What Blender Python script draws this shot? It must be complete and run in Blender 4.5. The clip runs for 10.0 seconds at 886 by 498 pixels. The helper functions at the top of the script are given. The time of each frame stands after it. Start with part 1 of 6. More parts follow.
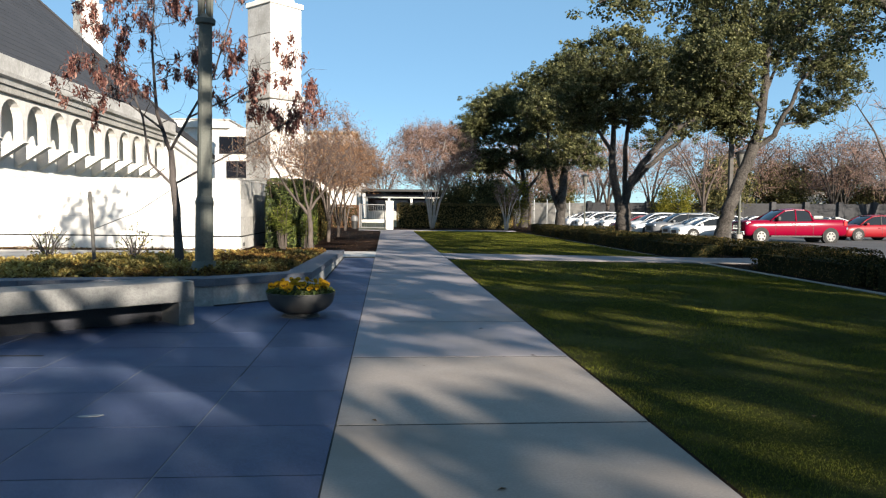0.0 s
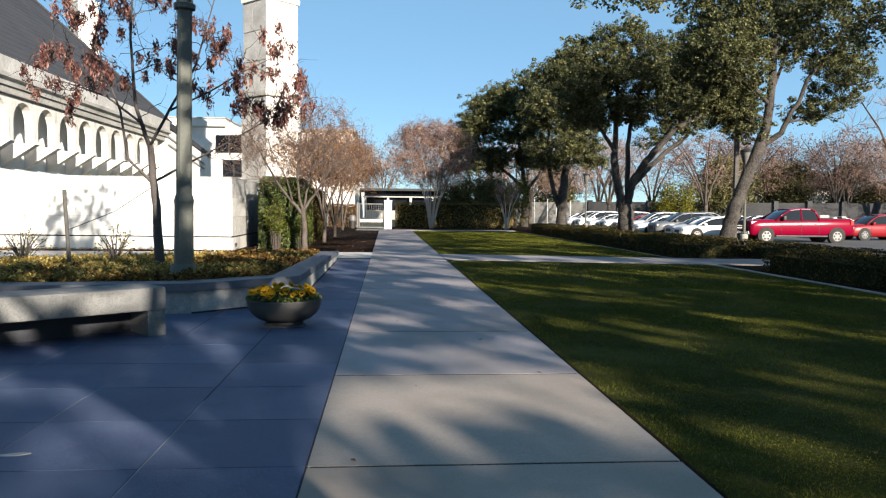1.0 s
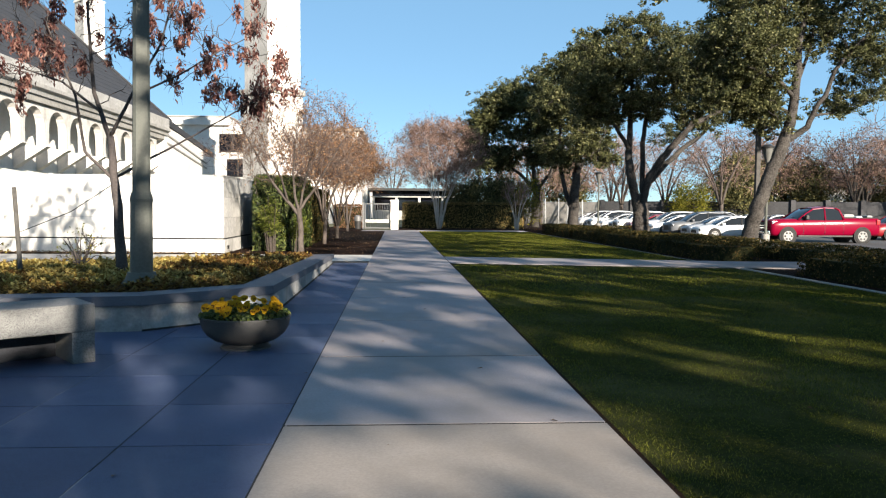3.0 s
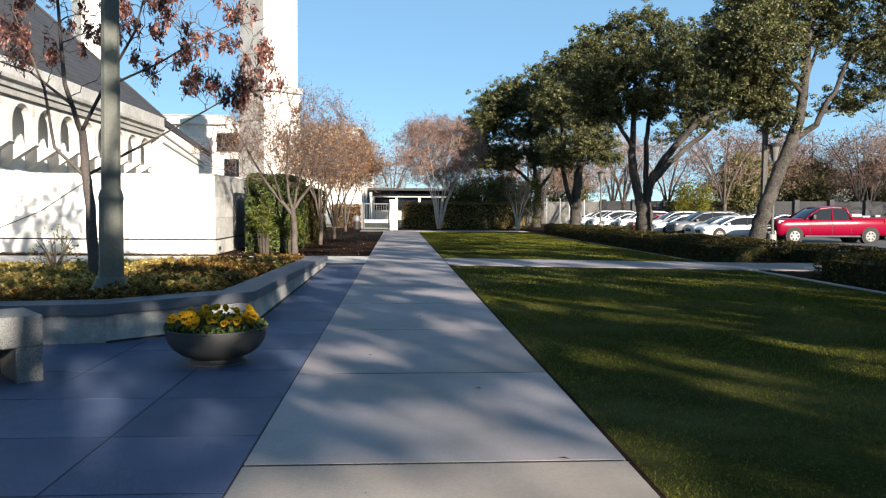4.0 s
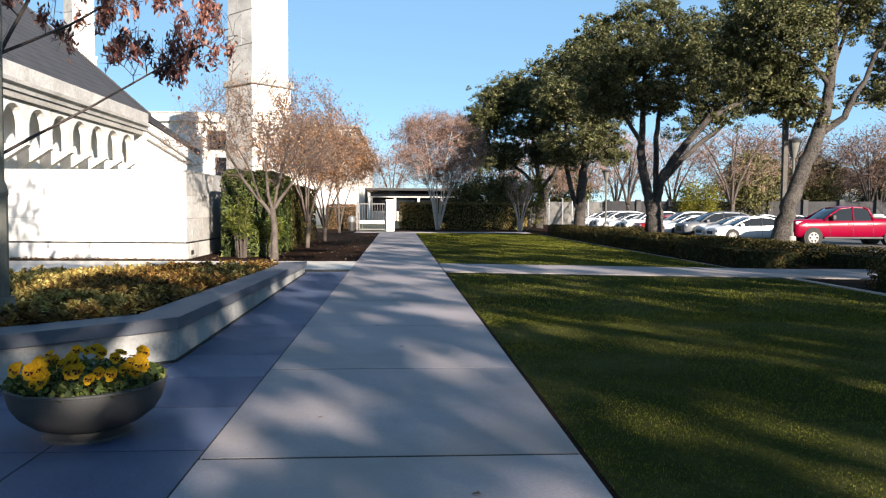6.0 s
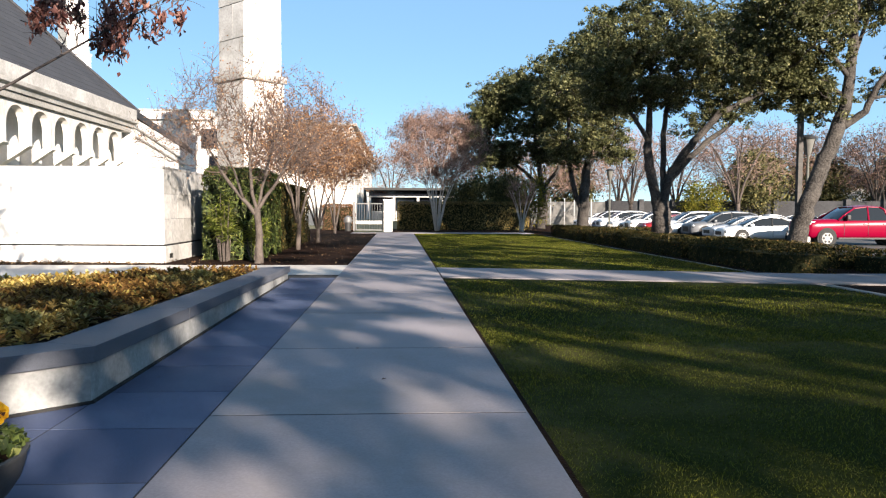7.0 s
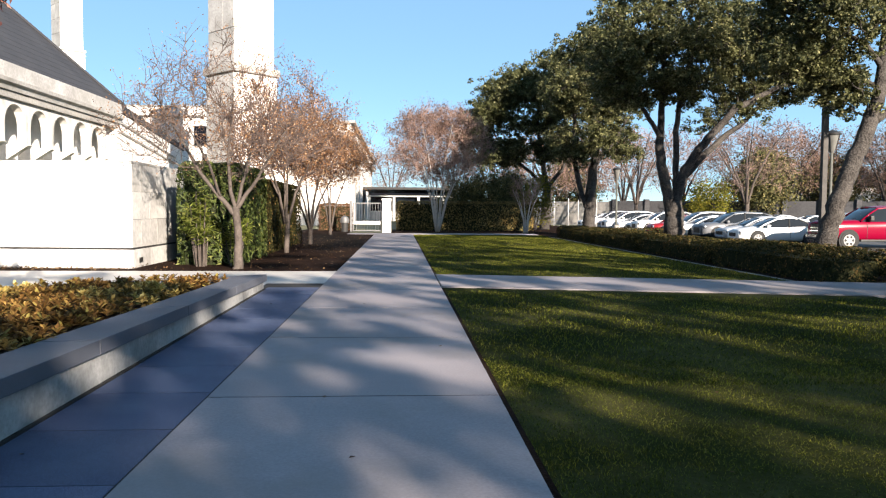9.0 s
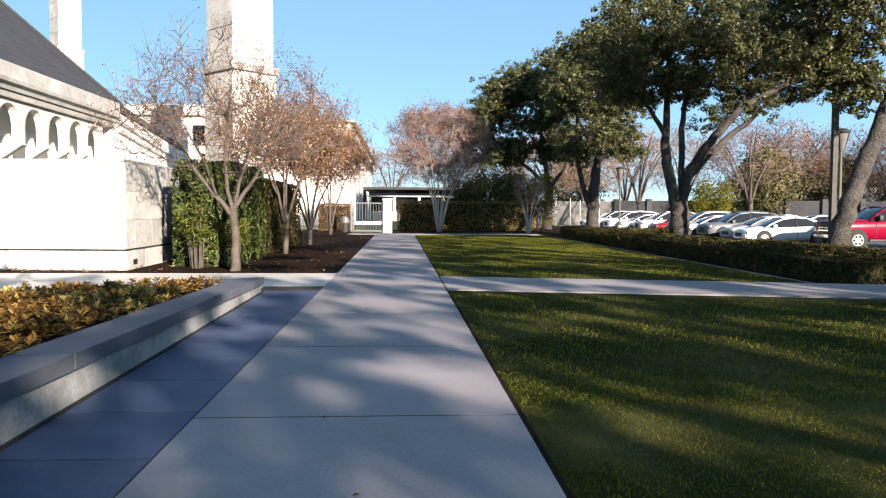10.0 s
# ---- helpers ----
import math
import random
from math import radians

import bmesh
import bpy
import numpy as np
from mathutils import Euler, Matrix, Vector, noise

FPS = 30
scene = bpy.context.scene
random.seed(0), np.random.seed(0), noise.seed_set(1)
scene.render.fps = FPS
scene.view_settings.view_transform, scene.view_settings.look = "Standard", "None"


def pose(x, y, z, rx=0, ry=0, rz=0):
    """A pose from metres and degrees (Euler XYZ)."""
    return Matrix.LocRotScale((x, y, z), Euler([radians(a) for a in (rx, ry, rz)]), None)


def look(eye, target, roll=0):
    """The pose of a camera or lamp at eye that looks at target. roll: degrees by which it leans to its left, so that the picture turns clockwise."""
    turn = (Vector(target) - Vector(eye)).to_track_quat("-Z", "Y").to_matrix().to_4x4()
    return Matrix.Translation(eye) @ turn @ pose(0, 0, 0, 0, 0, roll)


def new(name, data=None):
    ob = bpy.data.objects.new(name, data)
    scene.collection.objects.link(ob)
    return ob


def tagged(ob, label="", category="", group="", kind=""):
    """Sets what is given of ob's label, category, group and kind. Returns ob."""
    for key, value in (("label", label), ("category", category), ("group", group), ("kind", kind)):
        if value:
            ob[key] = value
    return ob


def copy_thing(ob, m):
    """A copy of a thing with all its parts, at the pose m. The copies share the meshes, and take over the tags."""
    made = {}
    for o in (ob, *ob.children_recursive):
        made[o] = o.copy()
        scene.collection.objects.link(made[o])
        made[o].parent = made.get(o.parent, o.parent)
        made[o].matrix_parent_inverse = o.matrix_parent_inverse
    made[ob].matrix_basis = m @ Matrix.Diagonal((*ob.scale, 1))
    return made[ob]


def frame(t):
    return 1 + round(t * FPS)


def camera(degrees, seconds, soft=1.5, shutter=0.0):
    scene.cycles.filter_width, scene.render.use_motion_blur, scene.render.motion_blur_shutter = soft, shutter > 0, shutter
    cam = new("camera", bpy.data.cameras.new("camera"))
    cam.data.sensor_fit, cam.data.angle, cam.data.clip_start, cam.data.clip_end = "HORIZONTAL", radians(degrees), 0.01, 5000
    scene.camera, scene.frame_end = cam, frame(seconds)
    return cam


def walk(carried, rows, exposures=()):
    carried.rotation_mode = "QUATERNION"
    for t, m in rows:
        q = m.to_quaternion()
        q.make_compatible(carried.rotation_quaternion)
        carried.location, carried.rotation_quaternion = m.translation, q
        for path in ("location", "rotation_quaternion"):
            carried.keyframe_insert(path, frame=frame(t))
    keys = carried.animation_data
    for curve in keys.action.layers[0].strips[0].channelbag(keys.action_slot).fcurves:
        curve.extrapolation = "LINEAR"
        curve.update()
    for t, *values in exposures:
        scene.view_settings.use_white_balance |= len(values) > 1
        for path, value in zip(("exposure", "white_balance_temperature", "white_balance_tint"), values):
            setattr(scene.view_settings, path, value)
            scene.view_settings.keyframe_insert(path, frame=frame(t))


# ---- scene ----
cam = camera(61.5, 10.0, soft=1.2)
PATH = [
    (0, (-0.747, -0.450, 1.432), (-0.5936, 1.5417, 1.3263), 0.56),
    (0.5, (-0.702, -0.050, 1.430), (-0.5481, 1.9412, 1.3231), 0.54),
    (1, (-0.641, 0.369, 1.427), (-0.4873, 2.3602, 1.3199), 0.54),
    (1.5, (-0.574, 0.754, 1.421), (-0.4212, 2.7457, 1.3134), 0.53),
    (2, (-0.492, 1.162, 1.415), (-0.3387, 3.1535, 1.3084), 0.51),
    (2.2, (-0.456, 1.307, 1.414), (-0.3042, 3.2982, 1.3078), 0.50),
    (2.4, (-0.421, 1.447, 1.414), (-0.2828, 3.4389, 1.3076), 0.49),
    (2.5, (-0.407, 1.520, 1.414), (-0.2733, 3.5130, 1.3069), 0.48),
    (2.7, (-0.382, 1.673, 1.412), (-0.2541, 3.6658, 1.3051), 0.46),
    (4, (-0.234, 2.684, 1.397), (-0.1114, 4.6779, 1.2904), 0.34),
    (4.5, (-0.186, 3.115, 1.389), (-0.0640, 5.1089, 1.2835), 0.34),
    (5, (-0.121, 3.646, 1.387), (0.0006, 5.6395, 1.2816), 0.35),
    (5.5, (-0.059, 4.204, 1.379), (0.0623, 6.1973, 1.2740), 0.34),
    (7, (0.173, 6.344, 1.364), (0.2928, 8.3375, 1.2593), 0.28),
    (7.5, (0.218, 6.929, 1.361), (0.3372, 8.9223, 1.2562), 0.29),
    (8, (0.253, 7.465, 1.359), (0.3718, 9.4590, 1.2542), 0.32),
    (8.5, (0.283, 7.883, 1.362), (0.4012, 9.8770, 1.2568), 0.36),
    (9, (0.315, 8.259, 1.361), (0.4316, 10.2525, 1.2562), 0.36),
    (9.5, (0.310, 8.549, 1.355), (0.4260, 10.5430, 1.2510), 0.33),
    (10, (0.262, 8.823, 1.351), (0.3779, 10.8171, 1.2465), 0.29),
]
walk(cam, [(t, look(eye, target, roll)) for t, eye, target, roll in PATH],
     [(0, 1.69, 6400, 11), (2.5, 1.75, 6420, 11), (4.5, 1.84, 6420, 12), (7.0, 1.98, 6480, 15), (8.5, 2.01, 6500, 15), (10, 2.01, 6500, 15)])

# ---- light ----
SUN_TO = Vector((-0.44, 0.90, 0)).normalized()   # the way the light travels over the ground
SUN_UP = 17.5
world = bpy.data.worlds.new("sky")
scene.world = world
world.use_nodes = True
wn = world.node_tree
sky = wn.nodes.new("ShaderNodeTexSky")
sky.sky_type, sky.sun_disc = "NISHITA", False
sky.sun_elevation = radians(SUN_UP + 20)
sky.sun_rotation = math.atan2(-SUN_TO.x, -SUN_TO.y)
sky.air_density, sky.dust_density, sky.ozone_density, sky.altitude = 1.0, 0.0, 1.6, 2500
wn.nodes["Background"].inputs["Strength"].default_value = 0.0405
tint = wn.nodes.new("ShaderNodeMix")
tint.data_type, tint.blend_type = "RGBA", "MULTIPLY"
tint.inputs[0].default_value = 1.0
tint.inputs[7].default_value = (0.87, 1.045, 1.02, 1)   # a clear, cool winter sky
wn.links.new(sky.outputs[0], tint.inputs[6])
even = wn.nodes.new("ShaderNodeMix")
even.data_type = "RGBA"
even.inputs[0].default_value = 0.5
even.inputs[7].default_value = (2.55, 5.0, 7.4, 1)   # thin high haze, which evens the blue out
wn.links.new(tint.outputs[2], even.inputs[6])
wn.links.new(even.outputs[2], wn.nodes["Background"].inputs["Color"])
sun_data = bpy.data.lights.new("sun", "SUN")
sun_data.energy, sun_data.angle, sun_data.color = 5.0, radians(0.6), (1.0, 0.89, 0.73)
sun = new("sun", sun_data)
sun_dir = Vector((SUN_TO.x * math.cos(radians(SUN_UP)), SUN_TO.y * math.cos(radians(SUN_UP)), -math.sin(radians(SUN_UP))))
sun.matrix_world = look((0, 0, 60), Vector((0, 0, 60)) + sun_dir)


# ---- materials ----
def ramp_node(nt, stops, interp="LINEAR"):
    r = nt.nodes.new("ShaderNodeValToRGB")
    r.color_ramp.interpolation = interp
    el = r.color_ramp.elements
    while len(el) < len(stops):
        el.new(0.5)
    for e, (p, c) in zip(el, stops):
        e.position, e.color = p, (*c, 1)
    return r


def noise_node(nt, vec, scale, detail=4.0, rough=0.55):
    n = nt.nodes.new("ShaderNodeTexNoise")
    n.inputs["Scale"].default_value, n.inputs["Detail"].default_value, n.inputs["Roughness"].default_value = scale, detail, rough
    nt.links.new(vec, n.inputs["Vector"])
    return n.outputs["Fac"]


def mix_node(nt, fac, a, b, mode="MIX"):
    m = nt.nodes.new("ShaderNodeMix")
    m.data_type, m.blend_type = "RGBA", mode
    for sock, v in ((0, fac), (6, a), (7, b)):
        if isinstance(v, (int, float)):
            m.inputs[sock].default_value = v
        elif isinstance(v, tuple):
            m.inputs[sock].default_value = (*v, 1)
        else:
            nt.links.new(v, m.inputs[sock])
    return m.outputs[2]


def surface(name, a, b, big=1.5, fine=40.0, rough=0.8, metal=0.0, bump=0.2, dist=0.01, speck=None, speck_scale=300.0,
            vary=0.0, stain=None, stain_scale=0.6, coat=0.0, spec=0.25, bump_scale=None):
    """A surface whose colour wanders from a to b at two scales; speck: grains of a third colour; stain: soft blotches."""
    m = bpy.data.materials.new(name)
    m.use_nodes = True
    nt = m.node_tree
    bs = nt.nodes["Principled BSDF"]
    tc = nt.nodes.new("ShaderNodeTexCoord")
    info = nt.nodes.new("ShaderNodeObjectInfo")
    shift = nt.nodes.new("ShaderNodeVectorMath")
    shift.operation = "MULTIPLY_ADD"
    nt.links.new(info.outputs["Random"], shift.inputs[0])
    shift.inputs[1].default_value = (37.0, 71.0, 13.0)
    nt.links.new(tc.outputs["Object"], shift.inputs[2])
    vec = shift.outputs[0]
    f1 = noise_node(nt, vec, big, 5)
    f2 = noise_node(nt, vec, fine, 3)
    add = nt.nodes.new("ShaderNodeMath")
    add.operation = "MULTIPLY_ADD"
    nt.links.new(f2, add.inputs[0])
    add.inputs[1].default_value = 0.5
    half = nt.nodes.new("ShaderNodeMath")
    half.operation = "MULTIPLY"
    nt.links.new(f1, half.inputs[0])
    half.inputs[1].default_value = 0.5
    nt.links.new(half.outputs[0], add.inputs[2])
    r = ramp_node(nt, [(0.35, a), (0.65, b)])
    nt.links.new(add.outputs[0], r.inputs[0])
    col = r.outputs[0]
    if stain:
        f3 = noise_node(nt, vec, stain_scale, 6, 0.65)
        rs = ramp_node(nt, [(0.45, (0, 0, 0)), (0.7, (1, 1, 1))])
        nt.links.new(f3, rs.inputs[0])
        col = mix_node(nt, rs.outputs[0], col, stain)
    if speck:
        f4 = noise_node(nt, vec, speck_scale, 2, 0.4)
        rk = ramp_node(nt, [(0.52, (0, 0, 0)), (0.62, (1, 1, 1))])
        nt.links.new(f4, rk.inputs[0])
        col = mix_node(nt, rk.outputs[0], col, speck)
    if vary:
        rv = ramp_node(nt, [(0, (1 - vary,) * 3), (1, (1 + vary,) * 3)])
        nt.links.new(info.outputs["Random"], rv.inputs[0])
        col = mix_node(nt, 1.0, col, rv.outputs[0], "MULTIPLY")
    nt.links.new(col, bs.inputs["Base Color"])
    bs.inputs["Roughness"].default_value, bs.inputs["Metallic"].default_value = rough, metal
    bs.inputs["Coat Weight"].default_value = coat
    bs.inputs["Specular IOR Level"].default_value = spec
    if bump:
        bp = nt.nodes.new("ShaderNodeBump")
        bp.inputs["Strength"].default_value, bp.inputs["Distance"].default_value = bump, dist
        src = noise_node(nt, vec, bump_scale, 3) if bump_scale else add.outputs[0]
        nt.links.new(src, bp.inputs["Height"])
        nt.links.new(bp.outputs[0], bs.inputs["Normal"])
    return m


def leafy(name, stops, translucent=0.35, rough=0.6, spec=0.08):
    """Leaves: every island of the mesh takes its own colour from the stops; part of the light shines through."""
    m = bpy.data.materials.new(name)
    m.use_nodes = True
    nt = m.node_tree
    bs = nt.nodes["Principled BSDF"]
    geo = nt.nodes.new("ShaderNodeNewGeometry")
    r = ramp_node(nt, stops)
    nt.links.new(geo.outputs["Random Per Island"], r.inputs[0])
    tc = nt.nodes.new("ShaderNodeTexCoord")
    f = noise_node(nt, tc.outputs["Object"], 0.7, 3)
    rv = ramp_node(nt, [(0.3, (0.72, 0.74, 0.72)), (0.7, (1.25, 1.2, 1.1))])
    nt.links.new(f, rv.inputs[0])
    col = mix_node(nt, 1.0, r.outputs[0], rv.outputs[0], "MULTIPLY")
    nt.links.new(col, bs.inputs["Base Color"])
    bs.inputs["Roughness"].default_value, bs.inputs["Specular IOR Level"].default_value = rough, spec
    tr = nt.nodes.new("ShaderNodeBsdfTranslucent")
    nt.links.new(col, tr.inputs["Color"])
    mx = nt.nodes.new("ShaderNodeMixShader")
    mx.inputs[0].default_value = translucent
    nt.links.new(bs.outputs[0], mx.inputs[1])
    nt.links.new(tr.outputs[0], mx.inputs[2])
    nt.links.new(mx.outputs[0], nt.nodes["Material Output"].inputs["Surface"])
    return m


def glass_dark(name, col, rough=0.05):
    m = bpy.data.materials.new(name)
    m.use_nodes = True
    bs = m.node_tree.nodes["Principled BSDF"]
    bs.inputs["Base Color"].default_value = (*col, 1)
    bs.inputs["Roughness"].default_value = rough
    bs.inputs["Specular IOR Level"].default_value = 0.4
    return m


CONCRETE = surface("pale broom-finished concrete", (0.1921, 0.1736, 0.1817), (0.2541, 0.2309, 0.2405), 0.9, 60, 0.85, bump=0.25, dist=0.004,
                   vary=0.07, stain=(0.172, 0.153, 0.144), stain_scale=0.5, spec=0.3)
CONCRETE_WARM = surface("beige weathered concrete", (0.2107, 0.1823, 0.16), (0.2793, 0.245, 0.218), 0.9, 60, 0.85, bump=0.25, dist=0.004,
                        vary=0.05, stain=(0.175, 0.148, 0.125), stain_scale=0.5, spec=0.3)
CONCRETE_PALE = surface("pale bleached concrete", (0.38, 0.36, 0.335), (0.48, 0.455, 0.42), 0.9, 60, 0.85, bump=0.25, dist=0.004, stain=(0.31, 0.29, 0.27), stain_scale=0.5)
CONCRETE_OLD = surface("weathered concrete", (0.20, 0.19, 0.175), (0.28, 0.265, 0.245), 1.2, 50, 0.9, bump=0.3, dist=0.006, stain=(0.14, 0.135, 0.125), spec=0.2)
JOINT = surface("dark joint filler", (0.012, 0.012, 0.012), (0.03, 0.029, 0.028), 8, 60, 0.95, bump=0.3)
MORTAR = surface("grey mortar", (0.12, 0.125, 0.135), (0.24, 0.24, 0.25), 3, 60, 0.95, bump=0.3)
PAVING = surface("blue-grey granite", (0.02046, 0.0291, 0.06264), (0.03534, 0.0485, 0.0972), 1.6, 90, 0.7, bump=0.15, dist=0.002, speck=(0.07905, 0.1018, 0.1782),
                 speck_scale=260, vary=0.12, stain=(0.058, 0.073, 0.112), stain_scale=1.1, spec=0.35)
GRANITE = surface("grey speckled granite", (0.10, 0.10, 0.10), (0.17, 0.17, 0.166), 5, 120, 0.75, bump=0.4, dist=0.004, speck=(0.045, 0.045, 0.045), speck_scale=150)
CAP = surface("smooth grey granite coping", (0.070, 0.076, 0.094), (0.105, 0.113, 0.135), 2, 100, 0.65, bump=0.2, dist=0.003, speck=(0.055, 0.058, 0.07),
              speck_scale=200, stain=(0.075, 0.08, 0.095), stain_scale=1.4)
RENDERED = surface("stained cement render", (0.20, 0.20, 0.197), (0.31, 0.31, 0.30), 2.2, 30, 0.9, bump=0.3, dist=0.006, stain=(0.11, 0.11, 0.108), stain_scale=1.6)
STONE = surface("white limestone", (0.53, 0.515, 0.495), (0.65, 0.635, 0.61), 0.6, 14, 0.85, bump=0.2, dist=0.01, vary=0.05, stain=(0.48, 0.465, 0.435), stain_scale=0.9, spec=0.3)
# weathered stone on cornices and caps; painted shade on wall end and tower
STONE_WORN_SHADED = surface("limestone darkened by weather and painted shade", (0.27, 0.265, 0.258), (0.45, 0.443, 0.43), 0.8, 10, 0.9, bump=0.3, dist=0.015, vary=0.08, stain=(0.23, 0.225, 0.21), stain_scale=0.7, spec=0.3)
STONE_GREY = surface("lightly stained limestone", (0.42, 0.405, 0.385), (0.57, 0.555, 0.53), 0.9, 10, 0.9, bump=0.3, dist=0.015, vary=0.06, stain=(0.29, 0.28, 0.265), stain_scale=0.9, spec=0.2)
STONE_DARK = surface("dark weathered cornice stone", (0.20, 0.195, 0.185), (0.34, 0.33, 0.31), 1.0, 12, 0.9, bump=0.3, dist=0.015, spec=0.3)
SLATE = surface("dark grey slate", (0.022, 0.023, 0.027), (0.040, 0.041, 0.046), 0.7, 25, 0.8, bump=0.3, dist=0.01, vary=0.1)
SOIL = surface("dark bark mulch", (0.007, 0.0042, 0.003), (0.024, 0.013, 0.009), 3, 45, 0.95, bump=0.9, dist=0.03, spec=0.03)
GROUND = surface("dry grass and earth", (0.06, 0.07, 0.03), (0.12, 0.11, 0.06), 0.15, 6, 0.95, bump=0.4, dist=0.05)
TURF = surface("mown turf", (0.011, 0.014, 0.004), (0.033, 0.036, 0.009), 0.8, 30, 0.95, bump=0.8, dist=0.03, stain=(0.066, 0.060, 0.023), stain_scale=0.5, spec=0.02)
ASPHALT = surface("worn asphalt", (0.05, 0.05, 0.052), (0.085, 0.085, 0.085), 0.4, 60, 0.9, bump=0.4, dist=0.01)
BARK = surface("grey oak bark", (0.013, 0.011, 0.010), (0.074, 0.066, 0.059), 2.0, 16, 0.95, bump=1.0, dist=0.10)
BARK_DARK = surface("dark smooth bark", (0.032, 0.027, 0.026), (0.082, 0.070, 0.066), 3, 30, 0.9, bump=0.6, dist=0.01)
BARK_PALE = surface("pale peeling bark", (0.036, 0.029, 0.025), (0.092, 0.075, 0.064), 3, 20, 0.85, bump=0.5, dist=0.01)
BARK_WHITE = surface("whitish peeling bark", (0.27, 0.24, 0.215), (0.46, 0.42, 0.38), 3, 20, 0.85, bump=0.5, dist=0.01)
TWIG = surface("reddish-brown twigs", (0.055, 0.040, 0.034), (0.125, 0.092, 0.078), 3, 20, 0.9, bump=0.0)
TWIG_PINK = surface("pinkish-tan fine twigs", (0.16, 0.10, 0.08), (0.30, 0.20, 0.16), 3, 20, 0.9, bump=0.0)
BRONZE = surface("olive-bronze painted metal", (0.066, 0.070, 0.061), (0.094, 0.098, 0.086), 2, 30, 0.7, bump=0.05, spec=0.25)
DARKMETAL = surface("black painted metal", (0.02, 0.02, 0.02), (0.035, 0.035, 0.035), 2, 30, 0.5, metal=0.3, bump=0.05)
STEEL = surface("dull grey steel", (0.09, 0.09, 0.092), (0.15, 0.15, 0.15), 2, 30, 0.55, metal=0.4, bump=0.05)
POTMETAL = surface("dark grey cast bowl", (0.030, 0.030, 0.031), (0.052, 0.051, 0.050), 3, 60, 0.6, bump=0.2, dist=0.003)
WOODPOLE = surface("weathered grey wood and steel", (0.04, 0.038, 0.036), (0.085, 0.08, 0.075), 3, 25, 0.9, bump=0.4)
WINDOW = glass_dark("dark window glass", (0.006, 0.007, 0.010))
CARGLASS = glass_dark("tinted car glass", (0.012, 0.014, 0.016), 0.04)
SLAB_SHADED = surface("granite darkened for shade under the seat", (0.018, 0.019, 0.024), (0.032, 0.034, 0.042), 3, 60, 0.8, bump=0.1)
TYRE = surface("black rubber", (0.018, 0.018, 0.018), (0.03, 0.03, 0.03), 5, 60, 0.85, bump=0.1)
RIM = surface("silver alloy", (0.10, 0.10, 0.10), (0.15, 0.15, 0.15), 3, 30, 0.4, metal=0.8, bump=0.0)
CHROME = surface("chrome", (0.6, 0.6, 0.6), (0.7, 0.7, 0.7), 3, 30, 0.15, metal=1.0, bump=0.0)
LAMPGLASS = surface("dusty lamp glass", (0.09, 0.09, 0.085), (0.14, 0.14, 0.13), 3, 30, 0.3, bump=0.0)

OAK_LEAF = leafy("oak leaves", [(0.0, (0.036, 0.041, 0.018)), (0.5, (0.070, 0.077, 0.032)), (0.8, (0.115, 0.120, 0.055)), (1.0, (0.22, 0.215, 0.115))], 0.36, 0.5, 0.15)
HEDGE_LEAF = leafy("boxwood leaves", [(0.0, (0.012, 0.013, 0.006)), (0.5, (0.029, 0.030, 0.011)), (0.8, (0.062, 0.052, 0.018)), (1.0, (0.125, 0.075, 0.032))], 0.15, 0.7, 0.03)
TALL_HEDGE_LEAF = leafy("glossy laurel leaves", [(0.0, (0.016, 0.026, 0.009)), (0.5, (0.040, 0.058, 0.016)), (0.9, (0.095, 0.118, 0.032)), (1.0, (0.18, 0.18, 0.06))], 0.25, 0.5, 0.15)
FERN_LEAF = leafy("long narrow leaves", [(0.0, (0.06, 0.085, 0.015)), (0.6, (0.15, 0.18, 0.035)), (1.0, (0.28, 0.29, 0.08))], 0.35)
GATE_LEAF = leafy("brownish privet leaves", [(0.0, (0.07, 0.05, 0.02)), (0.6, (0.17, 0.125, 0.045)), (1.0, (0.32, 0.24, 0.10))], 0.25)
GATE_RUST = leafy("reddish-brown hedge leaves", [(0.0, (0.05, 0.028, 0.018)), (0.6, (0.14, 0.075, 0.045)), (1.0, (0.24, 0.14, 0.09))], 0.25)
LITTER = leafy("dry fallen leaves", [(0.0, (0.045, 0.024, 0.01275)), (0.6, (0.12, 0.075, 0.04125)), (1.0, (0.225, 0.1725, 0.1125))], 0.2, 0.8, 0.05)
DARK_LEAF = leafy("dark evergreen leaves", [(0.0, (0.034, 0.038, 0.018)), (0.6, (0.082, 0.082, 0.035)), (1.0, (0.19, 0.165, 0.072))], 0.2)
OLIVE_LEAF = leafy("yellow-green leaves", [(0.0, (0.05, 0.06, 0.012)), (0.6, (0.13, 0.13, 0.02)), (1.0, (0.22, 0.19, 0.03))], 0.35)
RED_LEAF = leafy("dull red leaves", [(0.0, (0.07, 0.030, 0.030)), (0.5, (0.175, 0.080, 0.072)), (0.85, (0.29, 0.155, 0.135)), (1.0, (0.37, 0.24, 0.205))], 0.45)
TAN_LEAF = leafy("withered tan leaves", [(0.0, (0.07, 0.034, 0.020)), (0.5, (0.19, 0.096, 0.048)), (0.85, (0.32, 0.185, 0.105)), (1.0, (0.44, 0.30, 0.19))], 0.4)
BROWN_LEAF = leafy("dead brown leaves", [(0.0, (0.065, 0.038, 0.031)), (0.6, (0.145, 0.090, 0.070)), (1.0, (0.24, 0.165, 0.135))], 0.35)
BED_LEAF = leafy("yellow ground-cover leaves", [(0.0, (0.13, 0.08, 0.022)), (0.3, (0.25, 0.175, 0.048)), (0.65, (0.40, 0.30, 0.095)), (0.9, (0.54, 0.44, 0.18)), (1.0, (0.22, 0.22, 0.06))], 0.3)
